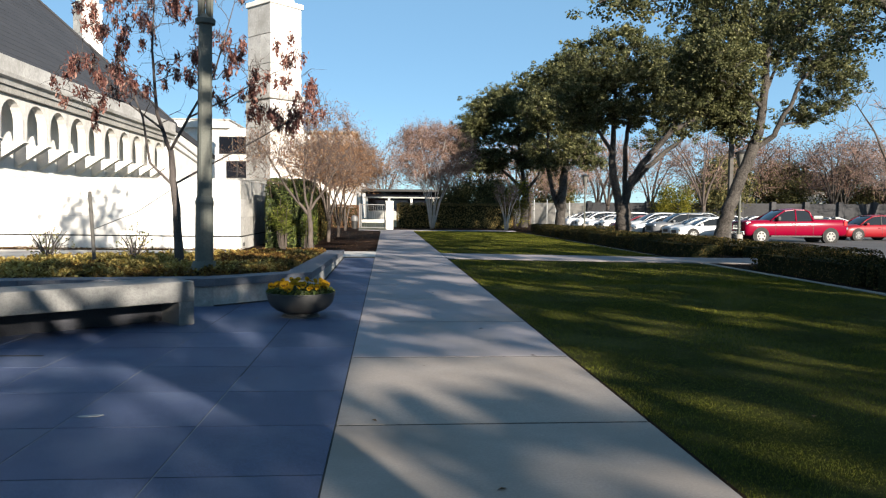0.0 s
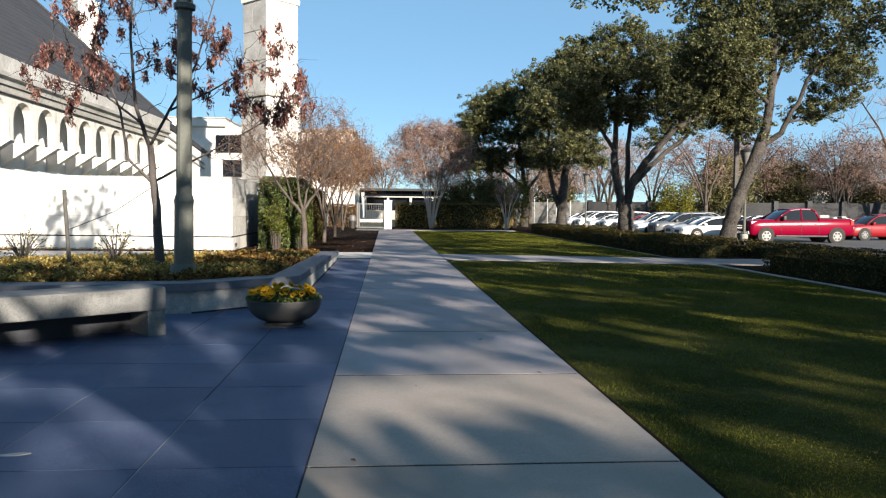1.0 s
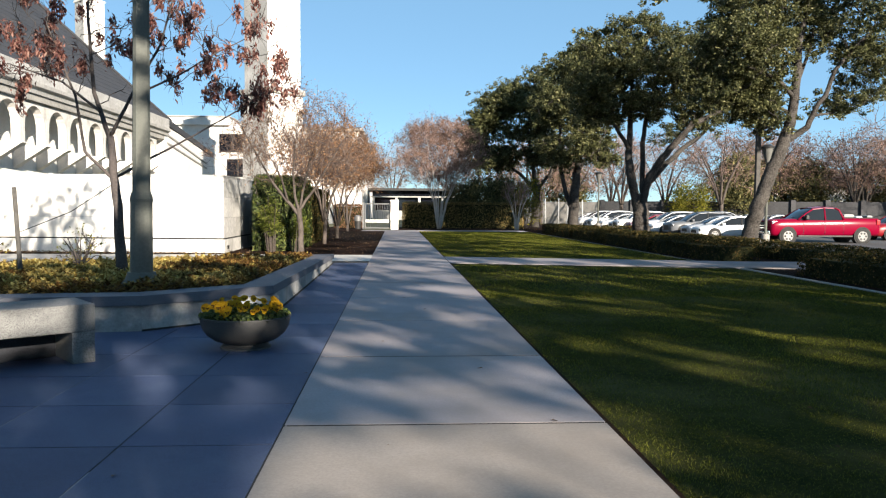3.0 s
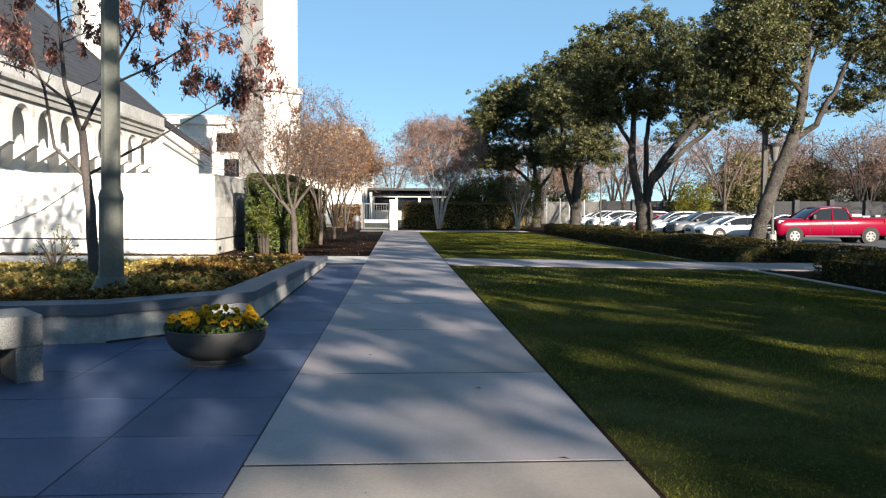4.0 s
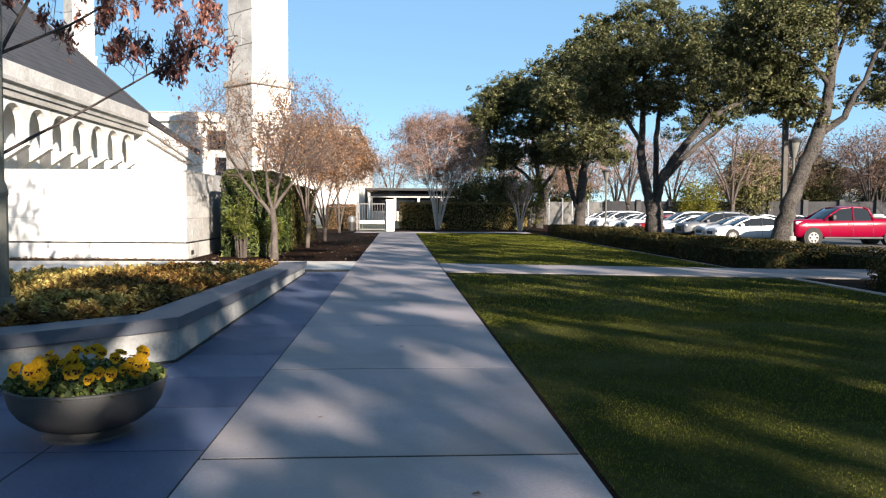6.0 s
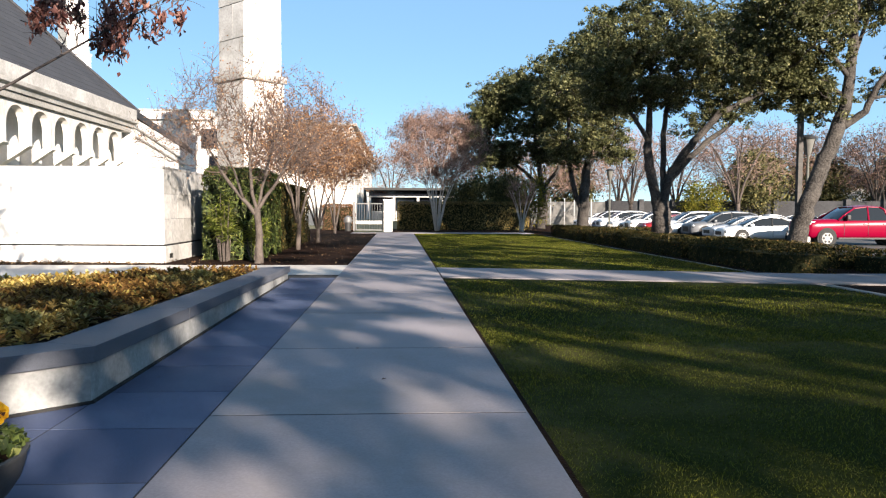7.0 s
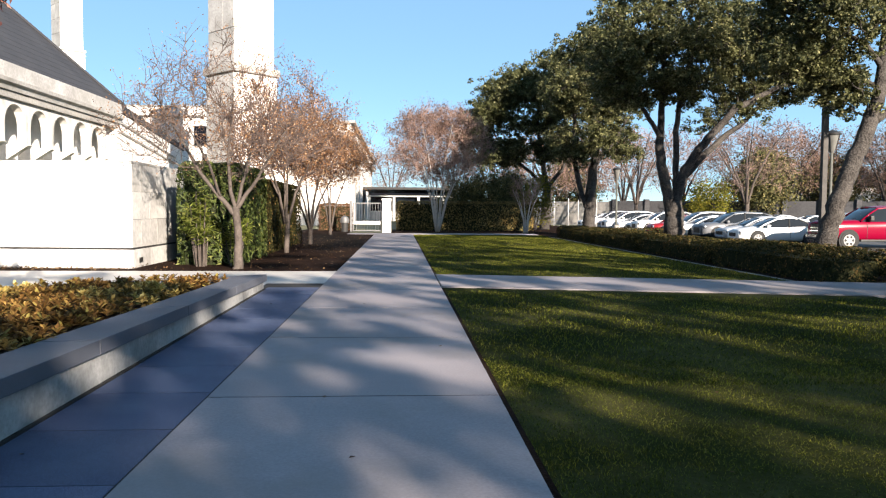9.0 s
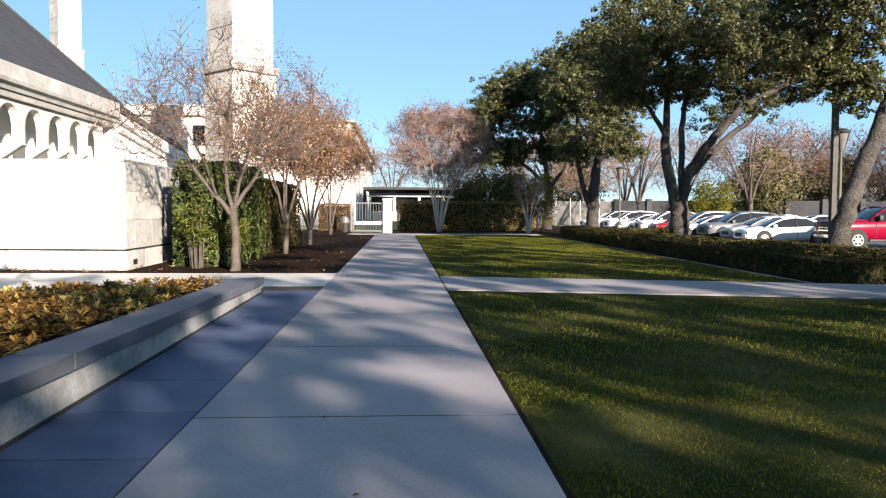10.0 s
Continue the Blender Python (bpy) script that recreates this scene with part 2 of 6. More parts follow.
PETAL = leafy("yellow pansy petals", [(0.0, (0.27, 0.12, 0.003)), (1.0, (0.43, 0.245, 0.008))], 0.25)
PETAL_DARK = leafy("dark pansy centres", [(0.0, (0.02, 0.008, 0.006)), (1.0, (0.05, 0.015, 0.01))], 0.1)
GRASS = leafy("grass blades", [(0.0, (0.022, 0.028, 0.004)), (0.5, (0.066, 0.077, 0.011)), (0.85, (0.145, 0.152, 0.025)), (1.0, (0.165, 0.152, 0.045))], 0.3, 0.8, 0.02)


def paint(name, col, rough=0.35, coat=0.2, spec=0.2):
    return surface(name, col, tuple(min(1, c * 1.05) for c in col), 1, 20, rough, bump=0.0, coat=coat, spec=spec)


# ---- building helpers ----
class Shape:
    """Vertices and faces gathered into one mesh."""

    def __init__(self):
        self.v, self.f = [], []

    def add(self, verts, faces):
        n = len(self.v)
        self.v += [tuple(p) for p in verts]
        self.f += [tuple(i + n for i in f) for f in faces]
        return self

    def box(self, x0, x1, y0, y1, z0, z1):
        return self.add([(x0, y0, z0), (x1, y0, z0), (x1, y1, z0), (x0, y1, z0), (x0, y0, z1), (x1, y0, z1), (x1, y1, z1), (x0, y1, z1)],
                        [(0, 3, 2, 1), (4, 5, 6, 7), (0, 1, 5, 4), (1, 2, 6, 5), (2, 3, 7, 6), (3, 0, 4, 7)])

    def prism(self, poly, z0, z1):
        """poly, seen from above and anticlockwise, drawn up from z0 to z1; z1 may be a function of x, y."""
        n = len(poly)
        top = z1 if callable(z1) else (lambda x, y: z1)
        return self.add([(x, y, z0) for x, y in poly] + [(x, y, top(x, y)) for x, y in poly],
                        [tuple(range(n))[::-1], tuple(range(n, 2 * n))] + [(i, (i + 1) % n, (i + 1) % n + n, i + n) for i in range(n)])

    def sweep(self, section, a, b):
        """A closed section of (across, up) drawn level from a to b; across is to the right of the way."""
        a, b = Vector(a), Vector(b)
        d = (b - a).normalized()
        side = Vector((d.y, -d.x, 0)).normalized()
        n = len(section)
        vs = [a + side * s + Vector((0, 0, h)) for s, h in section] + [b + side * s + Vector((0, 0, h)) for s, h in section]
        return self.add(vs, [tuple(range(n)), tuple(range(n, 2 * n))[::-1]] + [(i, i + n, (i + 1) % n + n, (i + 1) % n) for i in range(n)])

    def tube(self, pts, radii, n=6, cap=True):
        pts = [Vector(p) for p in pts]
        base = len(self.v)
        ref = Vector((0.31, 0.95, 0.1))
        for i, p in enumerate(pts):
            d = (pts[min(i + 1, len(pts) - 1)] - pts[max(i - 1, 0)]).normalized()
            u = d.cross(ref)
            if u.length < 0.05:
                u = d.cross(Vector((1, 0, 0)))
            u.normalize()
            w = d.cross(u)
            for k in range(n):
                a = 2 * math.pi * k / n
                q = p + (u * math.cos(a) + w * math.sin(a)) * radii[i]
                self.v.append((q.x, q.y, q.z))
        for i in range(len(pts) - 1):
            for k in range(n):
                a, b = base + i * n + k, base + i * n + (k + 1) % n
                self.f.append((a, b, b + n, a + n))
        if cap:
            self.f.append(tuple(base + k for k in range(n))[::-1])
            self.f.append(tuple(base + (len(pts) - 1) * n + k for k in range(n)))
        return self

    def lathe(self, profile, n=24, at=(0, 0, 0)):
        """profile: (radius, height) from the bottom up, turned round the upright through at."""
        base = len(self.v)
        for r, h in profile:
            for k in range(n):
                a = 2 * math.pi * k / n
                self.v.append((at[0] + r * math.cos(a), at[1] + r * math.sin(a), at[2] + h))
        for i in range(len(profile) - 1):
            for k in range(n):
                a, b = base + i * n + k, base + i * n + (k + 1) % n
                self.f.append((a, b, b + n, a + n))
        self.f.append(tuple(base + k for k in range(n))[::-1])
        self.f.append(tuple(base + (len(profile) - 1) * n + k for k in range(n)))
        return self

    def mesh(self, name, material, smooth=False, bevel=0.0):
        me = bpy.data.meshes.new(name)
        me.from_pydata(self.v, [], self.f)
        if bevel:
            bm = bmesh.new()
            bm.from_mesh(me)
            bmesh.ops.recalc_face_normals(bm, faces=bm.faces)
            sharp = [e for e in bm.edges if len(e.link_faces) == 2 and e.calc_face_angle(0) > 0.6]
            bmesh.ops.bevel(bm, geom=sharp, offset=bevel, segments=2, profile=0.6, affect="EDGES", clamp_overlap=True)
            bm.to_mesh(me)
            bm.free()
        me.materials.append(material)
        if smooth:
            me.shade_smooth()
            if smooth != "all":
                me.set_sharp_from_angle(angle=radians(38))
        return me


def part(name, shape, material, parent=None, label="", smooth=False, bevel=0.0, at=None):
    """One mesh object of its own, under a thing or under a part."""
    me = shape if isinstance(shape, bpy.types.Mesh) else shape.mesh(name, material, smooth, bevel)
    ob = new(name, me)
    if parent:
        ob.parent = parent
    if at is not None:
        ob.matrix_basis = at if isinstance(at, Matrix) else Matrix.Translation(at)
    return tagged(ob, label=label)


def thing(name, at, label, category, group="", kind=""):
    """An Empty at the base of a thing, which its parts hang from."""
    ob = new(name)
    ob.empty_display_size = 0.2
    ob.matrix_basis = at if isinstance(at, Matrix) else Matrix.Translation(at)
    return tagged(ob, label, category, group, kind)


def setting(name, shape, material, label, smooth=False, bevel=0.0):
    return tagged(part(name, shape, material, None, "", smooth, bevel), label, "", "", "structure")


def leaf_mesh(name, material, centres, size, rng, flat=0.0, slim=0.55, droop=0.0, outward=None, loose=0.6):
    """Many small folded leaves, one at each centre. flat: how level they lie; outward: ways that they face."""
    n = len(centres)
    c = np.asarray(centres, float)
    nrm = rng.normal(size=(n, 3))
    nrm[:, 2] += flat * 3
    if outward is not None:
        nrm = nrm * loose + np.asarray(outward) * 1.2
    nrm /= np.linalg.norm(nrm, axis=1)[:, None]
    t = rng.normal(size=(n, 3))
    t[:, 2] -= droop * 3
    u = t - nrm * np.sum(t * nrm, axis=1)[:, None]
    u /= np.linalg.norm(u, axis=1)[:, None] + 1e-9
    w = np.cross(nrm, u)
    s = size * rng.uniform(0.6, 1.35, n)[:, None]
    a, b = c - u * s * 0.5, c + u * s * 0.5
    l = c - w * s * slim * 0.5 + nrm * s * 0.12
    r = c + w * s * slim * 0.5 + nrm * s * 0.12
    v = np.stack([a, r, b, l], 1).reshape(-1, 3)
    i = np.arange(n)[:, None] * 4
    f = np.concatenate([i + np.array([[0, 1, 2]]), i + np.array([[0, 2, 3]])], 1).reshape(-1, 3)
    return tri_mesh(name, material, v, f)


def oval_leaves(name, material, base, along, face, size, slim=0.45):
    """Oval leaves that grow from base along a way, their upper sides towards face."""
    across = np.cross(face, along)
    s = np.asarray(size)[:, None]
    mid = base + along * s * 0.05
    rows = [mid]
    for f, w, lift in ((0.38, 0.5, 0.10), (0.72, 0.42, 0.06)):
        for side in (1, -1):
            rows.append(base + along * s * f + across * s * slim * w * side + face * s * lift)
    rows += [base + along * s - face * s * 0.06, base + along * s * 0.55 - face * s * 0.01]
    v = np.stack(rows, 1).reshape(-1, 3)                          # base, right, left, right, left, tip, midrib
    i = np.arange(len(base))[:, None] * 7
    f = np.concatenate([i + np.array([t]) for t in ((0, 1, 6), (1, 3, 6), (3, 5, 6), (5, 4, 6), (4, 2, 6), (2, 0, 6))], 1).reshape(-1, 3)
    return tri_mesh(name, material, v, f)


def tri_mesh(name, material, v, f):
    me = bpy.data.meshes.new(name)
    me.vertices.add(len(v))
    me.vertices.foreach_set("co", np.asarray(v, np.float32).ravel())
    me.loops.add(len(f) * 3)
    me.loops.foreach_set("vertex_index", np.asarray(f, np.int32).ravel())
    me.polygons.add(len(f))
    me.polygons.foreach_set("loop_start", np.arange(0, len(f) * 3, 3, dtype=np.int32))
    me.update(calc_edges=True)
    me.materials.append(material)
    return me


# ---- ground ----
LOT = -0.35
setting("ground", Shape().add([(-900, -900, -0.06), (10, -900, -0.06), (16.9, -900, LOT - 0.05), (900, -900, LOT - 0.05), (-900, 1500, -0.06), (10, 1500, -0.06), (16.9, 1500, LOT - 0.05), (900, 1500, LOT - 0.05)], [(0, 1, 5, 4), (1, 2, 6, 5), (2, 3, 7, 6)]), GROUND, "dry grass and bare earth reaching to the horizon")
setting("lawn", Shape().box(1.06, 8.15, -14, 56, -0.2, -0.025), TURF, "mown green lawn with patchy worn turf")
setting("lawn_edging", Shape().box(1.052, 1.10, -12.5, 21.4, -0.2, -0.02).box(1.052, 1.10, 24.05, 49.6, -0.2, -0.02), SOIL, "dark trimmed soil edge between walk and lawn")
setting("car_park", Shape().box(16.9, 75, -25, 92, -0.6, LOT), ASPHALT, "grey asphalt car park")
setting("verge", Shape().add([(8.33, -25, -0.028), (10.0, -25, -0.028), (16.9, -25, LOT + 0.1), (16.9, 92, LOT + 0.1), (10.0, 92, -0.028), (8.33, 92, -0.028)], [(0, 1, 4, 5), (1, 2, 3, 4)]), SOIL, "strip of mulch under the hedge and oaks")
setting("planting_bed", Shape().box(-5.68, -1.1, 24.75, 49.2, -0.2, 0.0).box(-30, -5.68, 24.75, 30.0, -0.2, 0.0), SOIL, "bed of dark bark mulch along the wall")
setting("back_bed", Shape().box(-0.2, 16.0, 50.2, 60, -0.2, -0.015).box(-6, -2.7, 50.2, 60, -0.2, -0.015), SOIL, "mulch bed in front of the far hedge")
setting("kerb", Shape().box(8.17, 8.29, -14, 19.8, -0.2, 0.0).box(8.17, 8.25, 22.3, 47, -0.2, -0.018), CONCRETE_OLD, "low concrete edging between lawn and hedge", bevel=0.01)

# ---- concrete walk: one slab to a panel ----
WALK_JOINTS = [-11.45, -9.18, -6.91, -4.64, -2.37, -0.10, 2.17, 4.44, 6.715, 8.98, 11.28, 13.66, 16.17, 18.6, 20.95, 23.3, 25.7, 28.1, 30.5, 32.9, 35.3, 37.7, 40.1, 42.5, 44.9, 47.3, 49.7]
walk_way = setting("pavement", Shape().box(-1.05, 1.04, -11.4, 49.6, -0.2, -0.0025), JOINT, "straight pale concrete walk in square panels")
for i, (y0, y1) in enumerate(zip(WALK_JOINTS, WALK_JOINTS[1:])):
    gap = 0.034 if i in (7, 8) else 0.022
    part("panel", Shape().box(-1.066, 1.05, 0.0, y1 - y0 - gap, -0.15, 0.0), CONCRETE_WARM if y1 < 6.8 else CONCRETE, walk_way, at=(0, y0 + gap / 2, 0))
setting("cross_walk", Shape().box(-2.6, 8.15, 49.7, 51.5, -0.2, 0.0), CONCRETE, "narrow concrete walk across the end of the lawn", bevel=0.01)
side_walk = setting("side_walk", Shape().prism([(1.075, 21.5), (9.6, 19.8), (12.5, 19.8), (12.5, 22.2), (9.6, 22.2), (1.075, 24.0)], -0.2, 0.0), CONCRETE, "concrete walk across the lawn to the car park", bevel=0.01)
left_walk = setting("left_walk", Shape().prism([(-22, 14.5), (-9.3, 14.5), (-2.1, 20.9), (-2.1, 21.99), (-1.066, 21.99), (-1.066, 24.7), (-22, 24.7)], -0.2, 0.0), CONCRETE_PALE, "pale concrete walk below the white wall", bevel=0.01)

# ---- granite paving ----
TW, TL = 0.90, 0.935
plaza = setting("plaza", Shape().box(-14, -1.062, -12, 21.98, -0.2, -0.0015), JOINT, "plaza of square blue-grey granite slabs")
slab = Shape().box(0.0, TW - 0.011, 0.0, TL - 0.011, -0.05, 0.0).mesh("slab", PAVING, bevel=0.0015)
for c in range(1, 10):
    part("joint", Shape().box(-1.07 - TW * c - 0.0035, -1.07 - TW * c + 0.0035, -10, 5.9 if c == 1 else 8.8, -0.02, -0.0004), MORTAR, plaza, "pale mortar joint")
for c in range(10):
    top = 18 if c == 0 else (10 if c > 1 else 8)
    for r in range(-15, top):
        part("slab", slab, PAVING, plaza, at=(-1.07 - TW * (c + 1) + 0.003, 4.46 + TL * r + 0.003, 0.0004 * ((c * 7 + r * 5) % 4)))

# ---- raised planter ----
A, B, C, D, E = (-1.95, 20.95), (-1.95, 11.62), (-3.22, 10.48), (-8.3, 9.75), (-8.3, 15.8)
CAP_Z = lambda x, y: 0.408 - max(0.0, y - 11.6) * 0.0165


def inset(poly, d):
    out = []
    n = len(poly)
    for i in range(n):
        p, q, s = Vector(poly[i - 1]), Vector(poly[i]), Vector(poly[(i + 1) % n])
        e1, e2 = (q - p).normalized(), (s - q).normalized()
        n1, n2 = Vector((-e1.y, e1.x)), Vector((-e2.y, e2.x))
        k = (n1 + n2) / (1 + n1.dot(n2))
        out.append(tuple(q + k * d))
    return out


outer = [B, A, E, D, C]
cap_out, cap_in, wall_out, wall_in = inset(outer, -0.02), inset(outer, 0.40), inset(outer, 0.02), inset(outer, 0.36)
planter = thing("planter", (0, 0, 0), "low raised planter of cement render with granite coping", "planter")
for i in range(5):
    j = (i + 1) % 5
    part("wall", Shape().prism([wall_out[i], wall_out[j], wall_in[j], wall_in[i]], -0.05, lambda x, y: CAP_Z(x, y) - 0.115), RENDERED, planter, "stained cement render wall")
    a, b = Vector(cap_out[i]), Vector(cap_out[j])
    c, d = Vector(cap_in[i]), Vector(cap_in[j])
    k = max(1, round((b - a).length / 2.3))
    for s in range(k):
        f0, f1 = s / k + (0.0008 if s else 0), (s + 1) / k - (0.0008 if s < k - 1 else 0)
        quad = [tuple(a.lerp(b, f0)), tuple(a.lerp(b, f1)), tuple(c.lerp(d, f1)), tuple(c.lerp(d, f0))]
        cs = Shape().prism(quad, 0, CAP_Z)
        cs.v = [(x, y, z if n >= 4 else CAP_Z(x, y) - 0.115) for n, (x, y, z) in enumerate(cs.v)]
        part("coping_stone", cs, CAP, planter, "grey granite coping stone", bevel=0.005)
part("soil", Shape().prism(inset(outer, 0.38), 0.05, lambda x, y: CAP_Z(x, y) - 0.07), SOIL, planter, "dark planting soil")

gap_out, gap_in = inset(outer, -0.002), inset(outer, 0.03)
for i in (0, 4):
    j = (i + 1) % 5
    part("base_joint", Shape().prism([gap_out[i], gap_out[j], gap_in[j], gap_in[i]], -0.01, 0.02), JOINT, planter, "dark joint at the foot of the wall")

# ---- white front wall ----
WALL_Y = lambda x: 25.4 + (-5.70 - x) * 0.09
front = setting("wall_front", Shape().prism([(-30, WALL_Y(-30)), (-5.70, 25.4), (-5.70, 31.0), (-6.25, 31.0), (-6.25, 26.1), (-30, WALL_Y(-30) + 0.6)], -0.2, 2.36), MORTAR, "tall white limestone garden wall in large blocks")


def stone_course(parent, a, b, z0, z1, width, depth, mat, name="stone", shift=0.0, gap=0.006):
    """A course of blocks that stand proud of the line from a to b, on its right-hand side."""
    a, b = Vector(a), Vector(b)
    d = b - a
    L, u = d.length, d.normalized()
    s = -shift * width
    turn = Matrix.Rotation(math.atan2(u.y, u.x), 4, "Z")
    while s < L - 0.05:
        s0, s1 = max(0.0, s), min(L, s + width)
        if s1 - s0 > 0.1:
            part(name, Shape().box(gap / 2, s1 - s0 - gap / 2, -depth, 0.02, z0 + gap / 2, z1 - gap / 2), mat, parent, bevel=0.004,
                 at=Matrix.Translation((*(a + u * s0), 0)) @ turn)
        s += width
    return


for k, (z0, z1) in enumerate([(-0.1, 0.42), (0.46, 1.10), (1.10, 1.73), (1.73, 2.36)]):
    out = 0.035 if k == 0 else 0.015
    stone_course(front, (-26, WALL_Y(-26)), (-5.70, 25.4), z0, z1, 1.5, out, STONE, shift=0.5 * (k % 2))
    # end face is the same stone, its shade painted in with a darker one
    stone_course(front, (-5.70, 25.4), (-5.70, 31.0), z0, z1, 1.15, out, STONE_WORN_SHADED, shift=0.5 * (k % 2))
part("shadow_gap", Shape().prism([(-26, WALL_Y(-26) - 0.01), (-5.69, 25.39), (-5.69, 31.0), (-5.85, 31.0), (-5.85, 25.6), (-26, WALL_Y(-26) + 0.1)], 0.415, 0.465), JOINT, front, "dark joint above the plinth")
part("vent", Shape().box(-5.71, -5.66, 25.75, 26.0, 0.10, 0.22), DARKMETAL, front, "small dark drain opening")
part("cap", Shape().prism([(-30, WALL_Y(-30) - 0.02), (-5.68, 25.38), (-5.68, 31.0), (-6.27, 31.0), (-6.27, 26.12), (-30, WALL_Y(-30) + 0.62)], 2.36, 2.42), STONE_WORN_SHADED, front, "weathered flat wall cap", bevel=0.01)


# ---- arcaded hall ----
AX, AY0, AY1 = -14.3, 18.0, 47.8
PITCH = 1.965
hall = thing("hall", (0, 0, 0), "long white limestone hall with arched gallery and slate roof", "building")
part("wall", Shape().box(AX - 10, AX - 1.5, AY0, AY1 + 0.4, -0.1, 5.5), STONE, hall, "plain white stone wall behind the gallery")


def arch_panel(w, z0, zs, r, ztop, depth):
    """A flat panel w wide from z0 to ztop with a round-headed opening r in half-width, its springing at zs; it runs along y, thick along x."""
    s = Shape()
    n = 12
    arc = [(-r * math.cos(math.pi * k / n), zs + r * math.sin(math.pi * k / n)) for k in range(n + 1)]
    for x0, x1 in ((0.0, depth),):
        ring = [(-w / 2, z0), (-r, z0)] + arc + [(r, z0), (w / 2, z0), (w / 2, ztop)] + [(-w / 2, ztop)]
        front_i = [(x1, y, z) for y, z in ring]
        back_i = [(x0, y, z) for y, z in ring]
        m = len(ring)
        fs = []
        # left pier, right pier, spandrel fan
        top_l, top_r = m - 1, m - 2
        arc0 = 2
        mid = arc0 + n // 2
        fl = [0, 1] + list(range(arc0, mid + 1)) + [top_l]
        fr = list(range(mid, arc0 + n + 1)) + [arc0 + n + 1, arc0 + n + 2, top_r]
        ft = [top_l, mid, top_r]
        for f in (fl, fr, ft):
            fs.append(tuple(f))
            fs.append(tuple(i + m for i in f)[::-1])
        for i in range(m):
            j = (i + 1) % m
            fs.append((i, i + m, j + m, j))
        s.add(front_i + back_i, fs)
    return s


arch_me = arch_panel(PITCH - 0.01, 3.83, 4.50, 0.80, 5.45, 0.34).mesh("arch", STONE_GREY, bevel=0.0)
bracket_s = Shape()
bw = 0.185
prof = [(0.0, 3.83), (0.40, 3.83), (0.40, 3.80), (-0.94, 2.92), (-0.94, 3.83)]
bracket_s.add([(x, -bw, z) for x, z in prof] + [(x, bw, z) for x, z in prof], [(0, 1, 2, 3, 4), (9, 8, 7, 6, 5)] + [(i, i + 5, (i + 1) % 5 + 5, (i + 1) % 5) for i in range(5)])
bracket_me = bracket_s.mesh("bracket", STONE, bevel=0.01)
for k in range(15):
    yc = 45.75 - PITCH * k
    if yc < AY0 + 1:
        break
    part("arch", arch_me, STONE_GREY, hall, "round-headed stone arch", at=(AX - 0.42, yc, 0))
    part("bracket", bracket_me, STONE, hall, "slanting stone bracket under the arch pier", at=(AX - 0.42, yc - PITCH / 2, 0))
part("bracket", bracket_me, STONE, hall, "slanting stone bracket under the arch pier", at=(AX - 0.42, 45.75 + PITCH / 2, 0))
part("plinth", Shape().box(AX - 1.6, AX - 1.35, AY0, AY1 + 0.3, -0.1, 5.5), STONE, hall, "white stone wall behind the arches")
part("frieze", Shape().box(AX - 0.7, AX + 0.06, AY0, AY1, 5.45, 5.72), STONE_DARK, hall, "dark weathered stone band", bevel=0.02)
part("cornice", Shape().sweep([(-0.7, 5.72), (0.14, 5.72), (0.20, 5.88), (0.34, 5.96), (0.38, 6.10), (-0.7, 6.10)], (AX, AY0, 0), (AX, AY1 + 0.3, 0)), STONE_WORN_SHADED, hall, "stepped stone cornice")
part("parapet", Shape().box(AX - 0.7, AX + 0.30, AY0, AY1 + 0.2, 6.10, 6.68), STONE_WORN_SHADED, hall, "pale stone gutter course", bevel=0.02)
RZ0, RZ1, RX = 6.65, 14.9, AX - 7.8
# slate roof: slope over the gallery, hip at the far end, one joined sheet with courses
hip_y, n, prof = 40.8, 26, []
for k in range(n):
    for f, lift in ((k / n, 0.03), ((k + 1) / n, 0.015)):
        prof.append((AX + 0.1 + (RX - AX - 0.1) * f, 49.0 + (hip_y - 49.0) * f, RZ0 + (RZ1 - RZ0) * f + lift))
m = len(prof)
roof = Shape().add([(x, AY0, z) for x, _, z in prof] + prof, [(i, i + m, i + m + 1, i + 1) for i in range(m - 1)])
part("roof", roof, SLATE, hall, "steep dark slate roof with hipped end")
hip = Shape().tube([(AX + 0.1, 49.0, RZ0 + 0.06), (RX, hip_y, RZ1 + 0.1)], [0.10, 0.10], 6)
part("hip_ridge", hip, SLATE, hall, "dark ridge along the hip")
part("gable", Shape().add([(AX + 0.1, 49.0, RZ0), (RX, hip_y, RZ1), (RX - 9, 49.0, RZ0), (AX - 9, 49.0, 2.5)], [(0, 1, 2), (0, 2, 3)]), SLATE, hall)
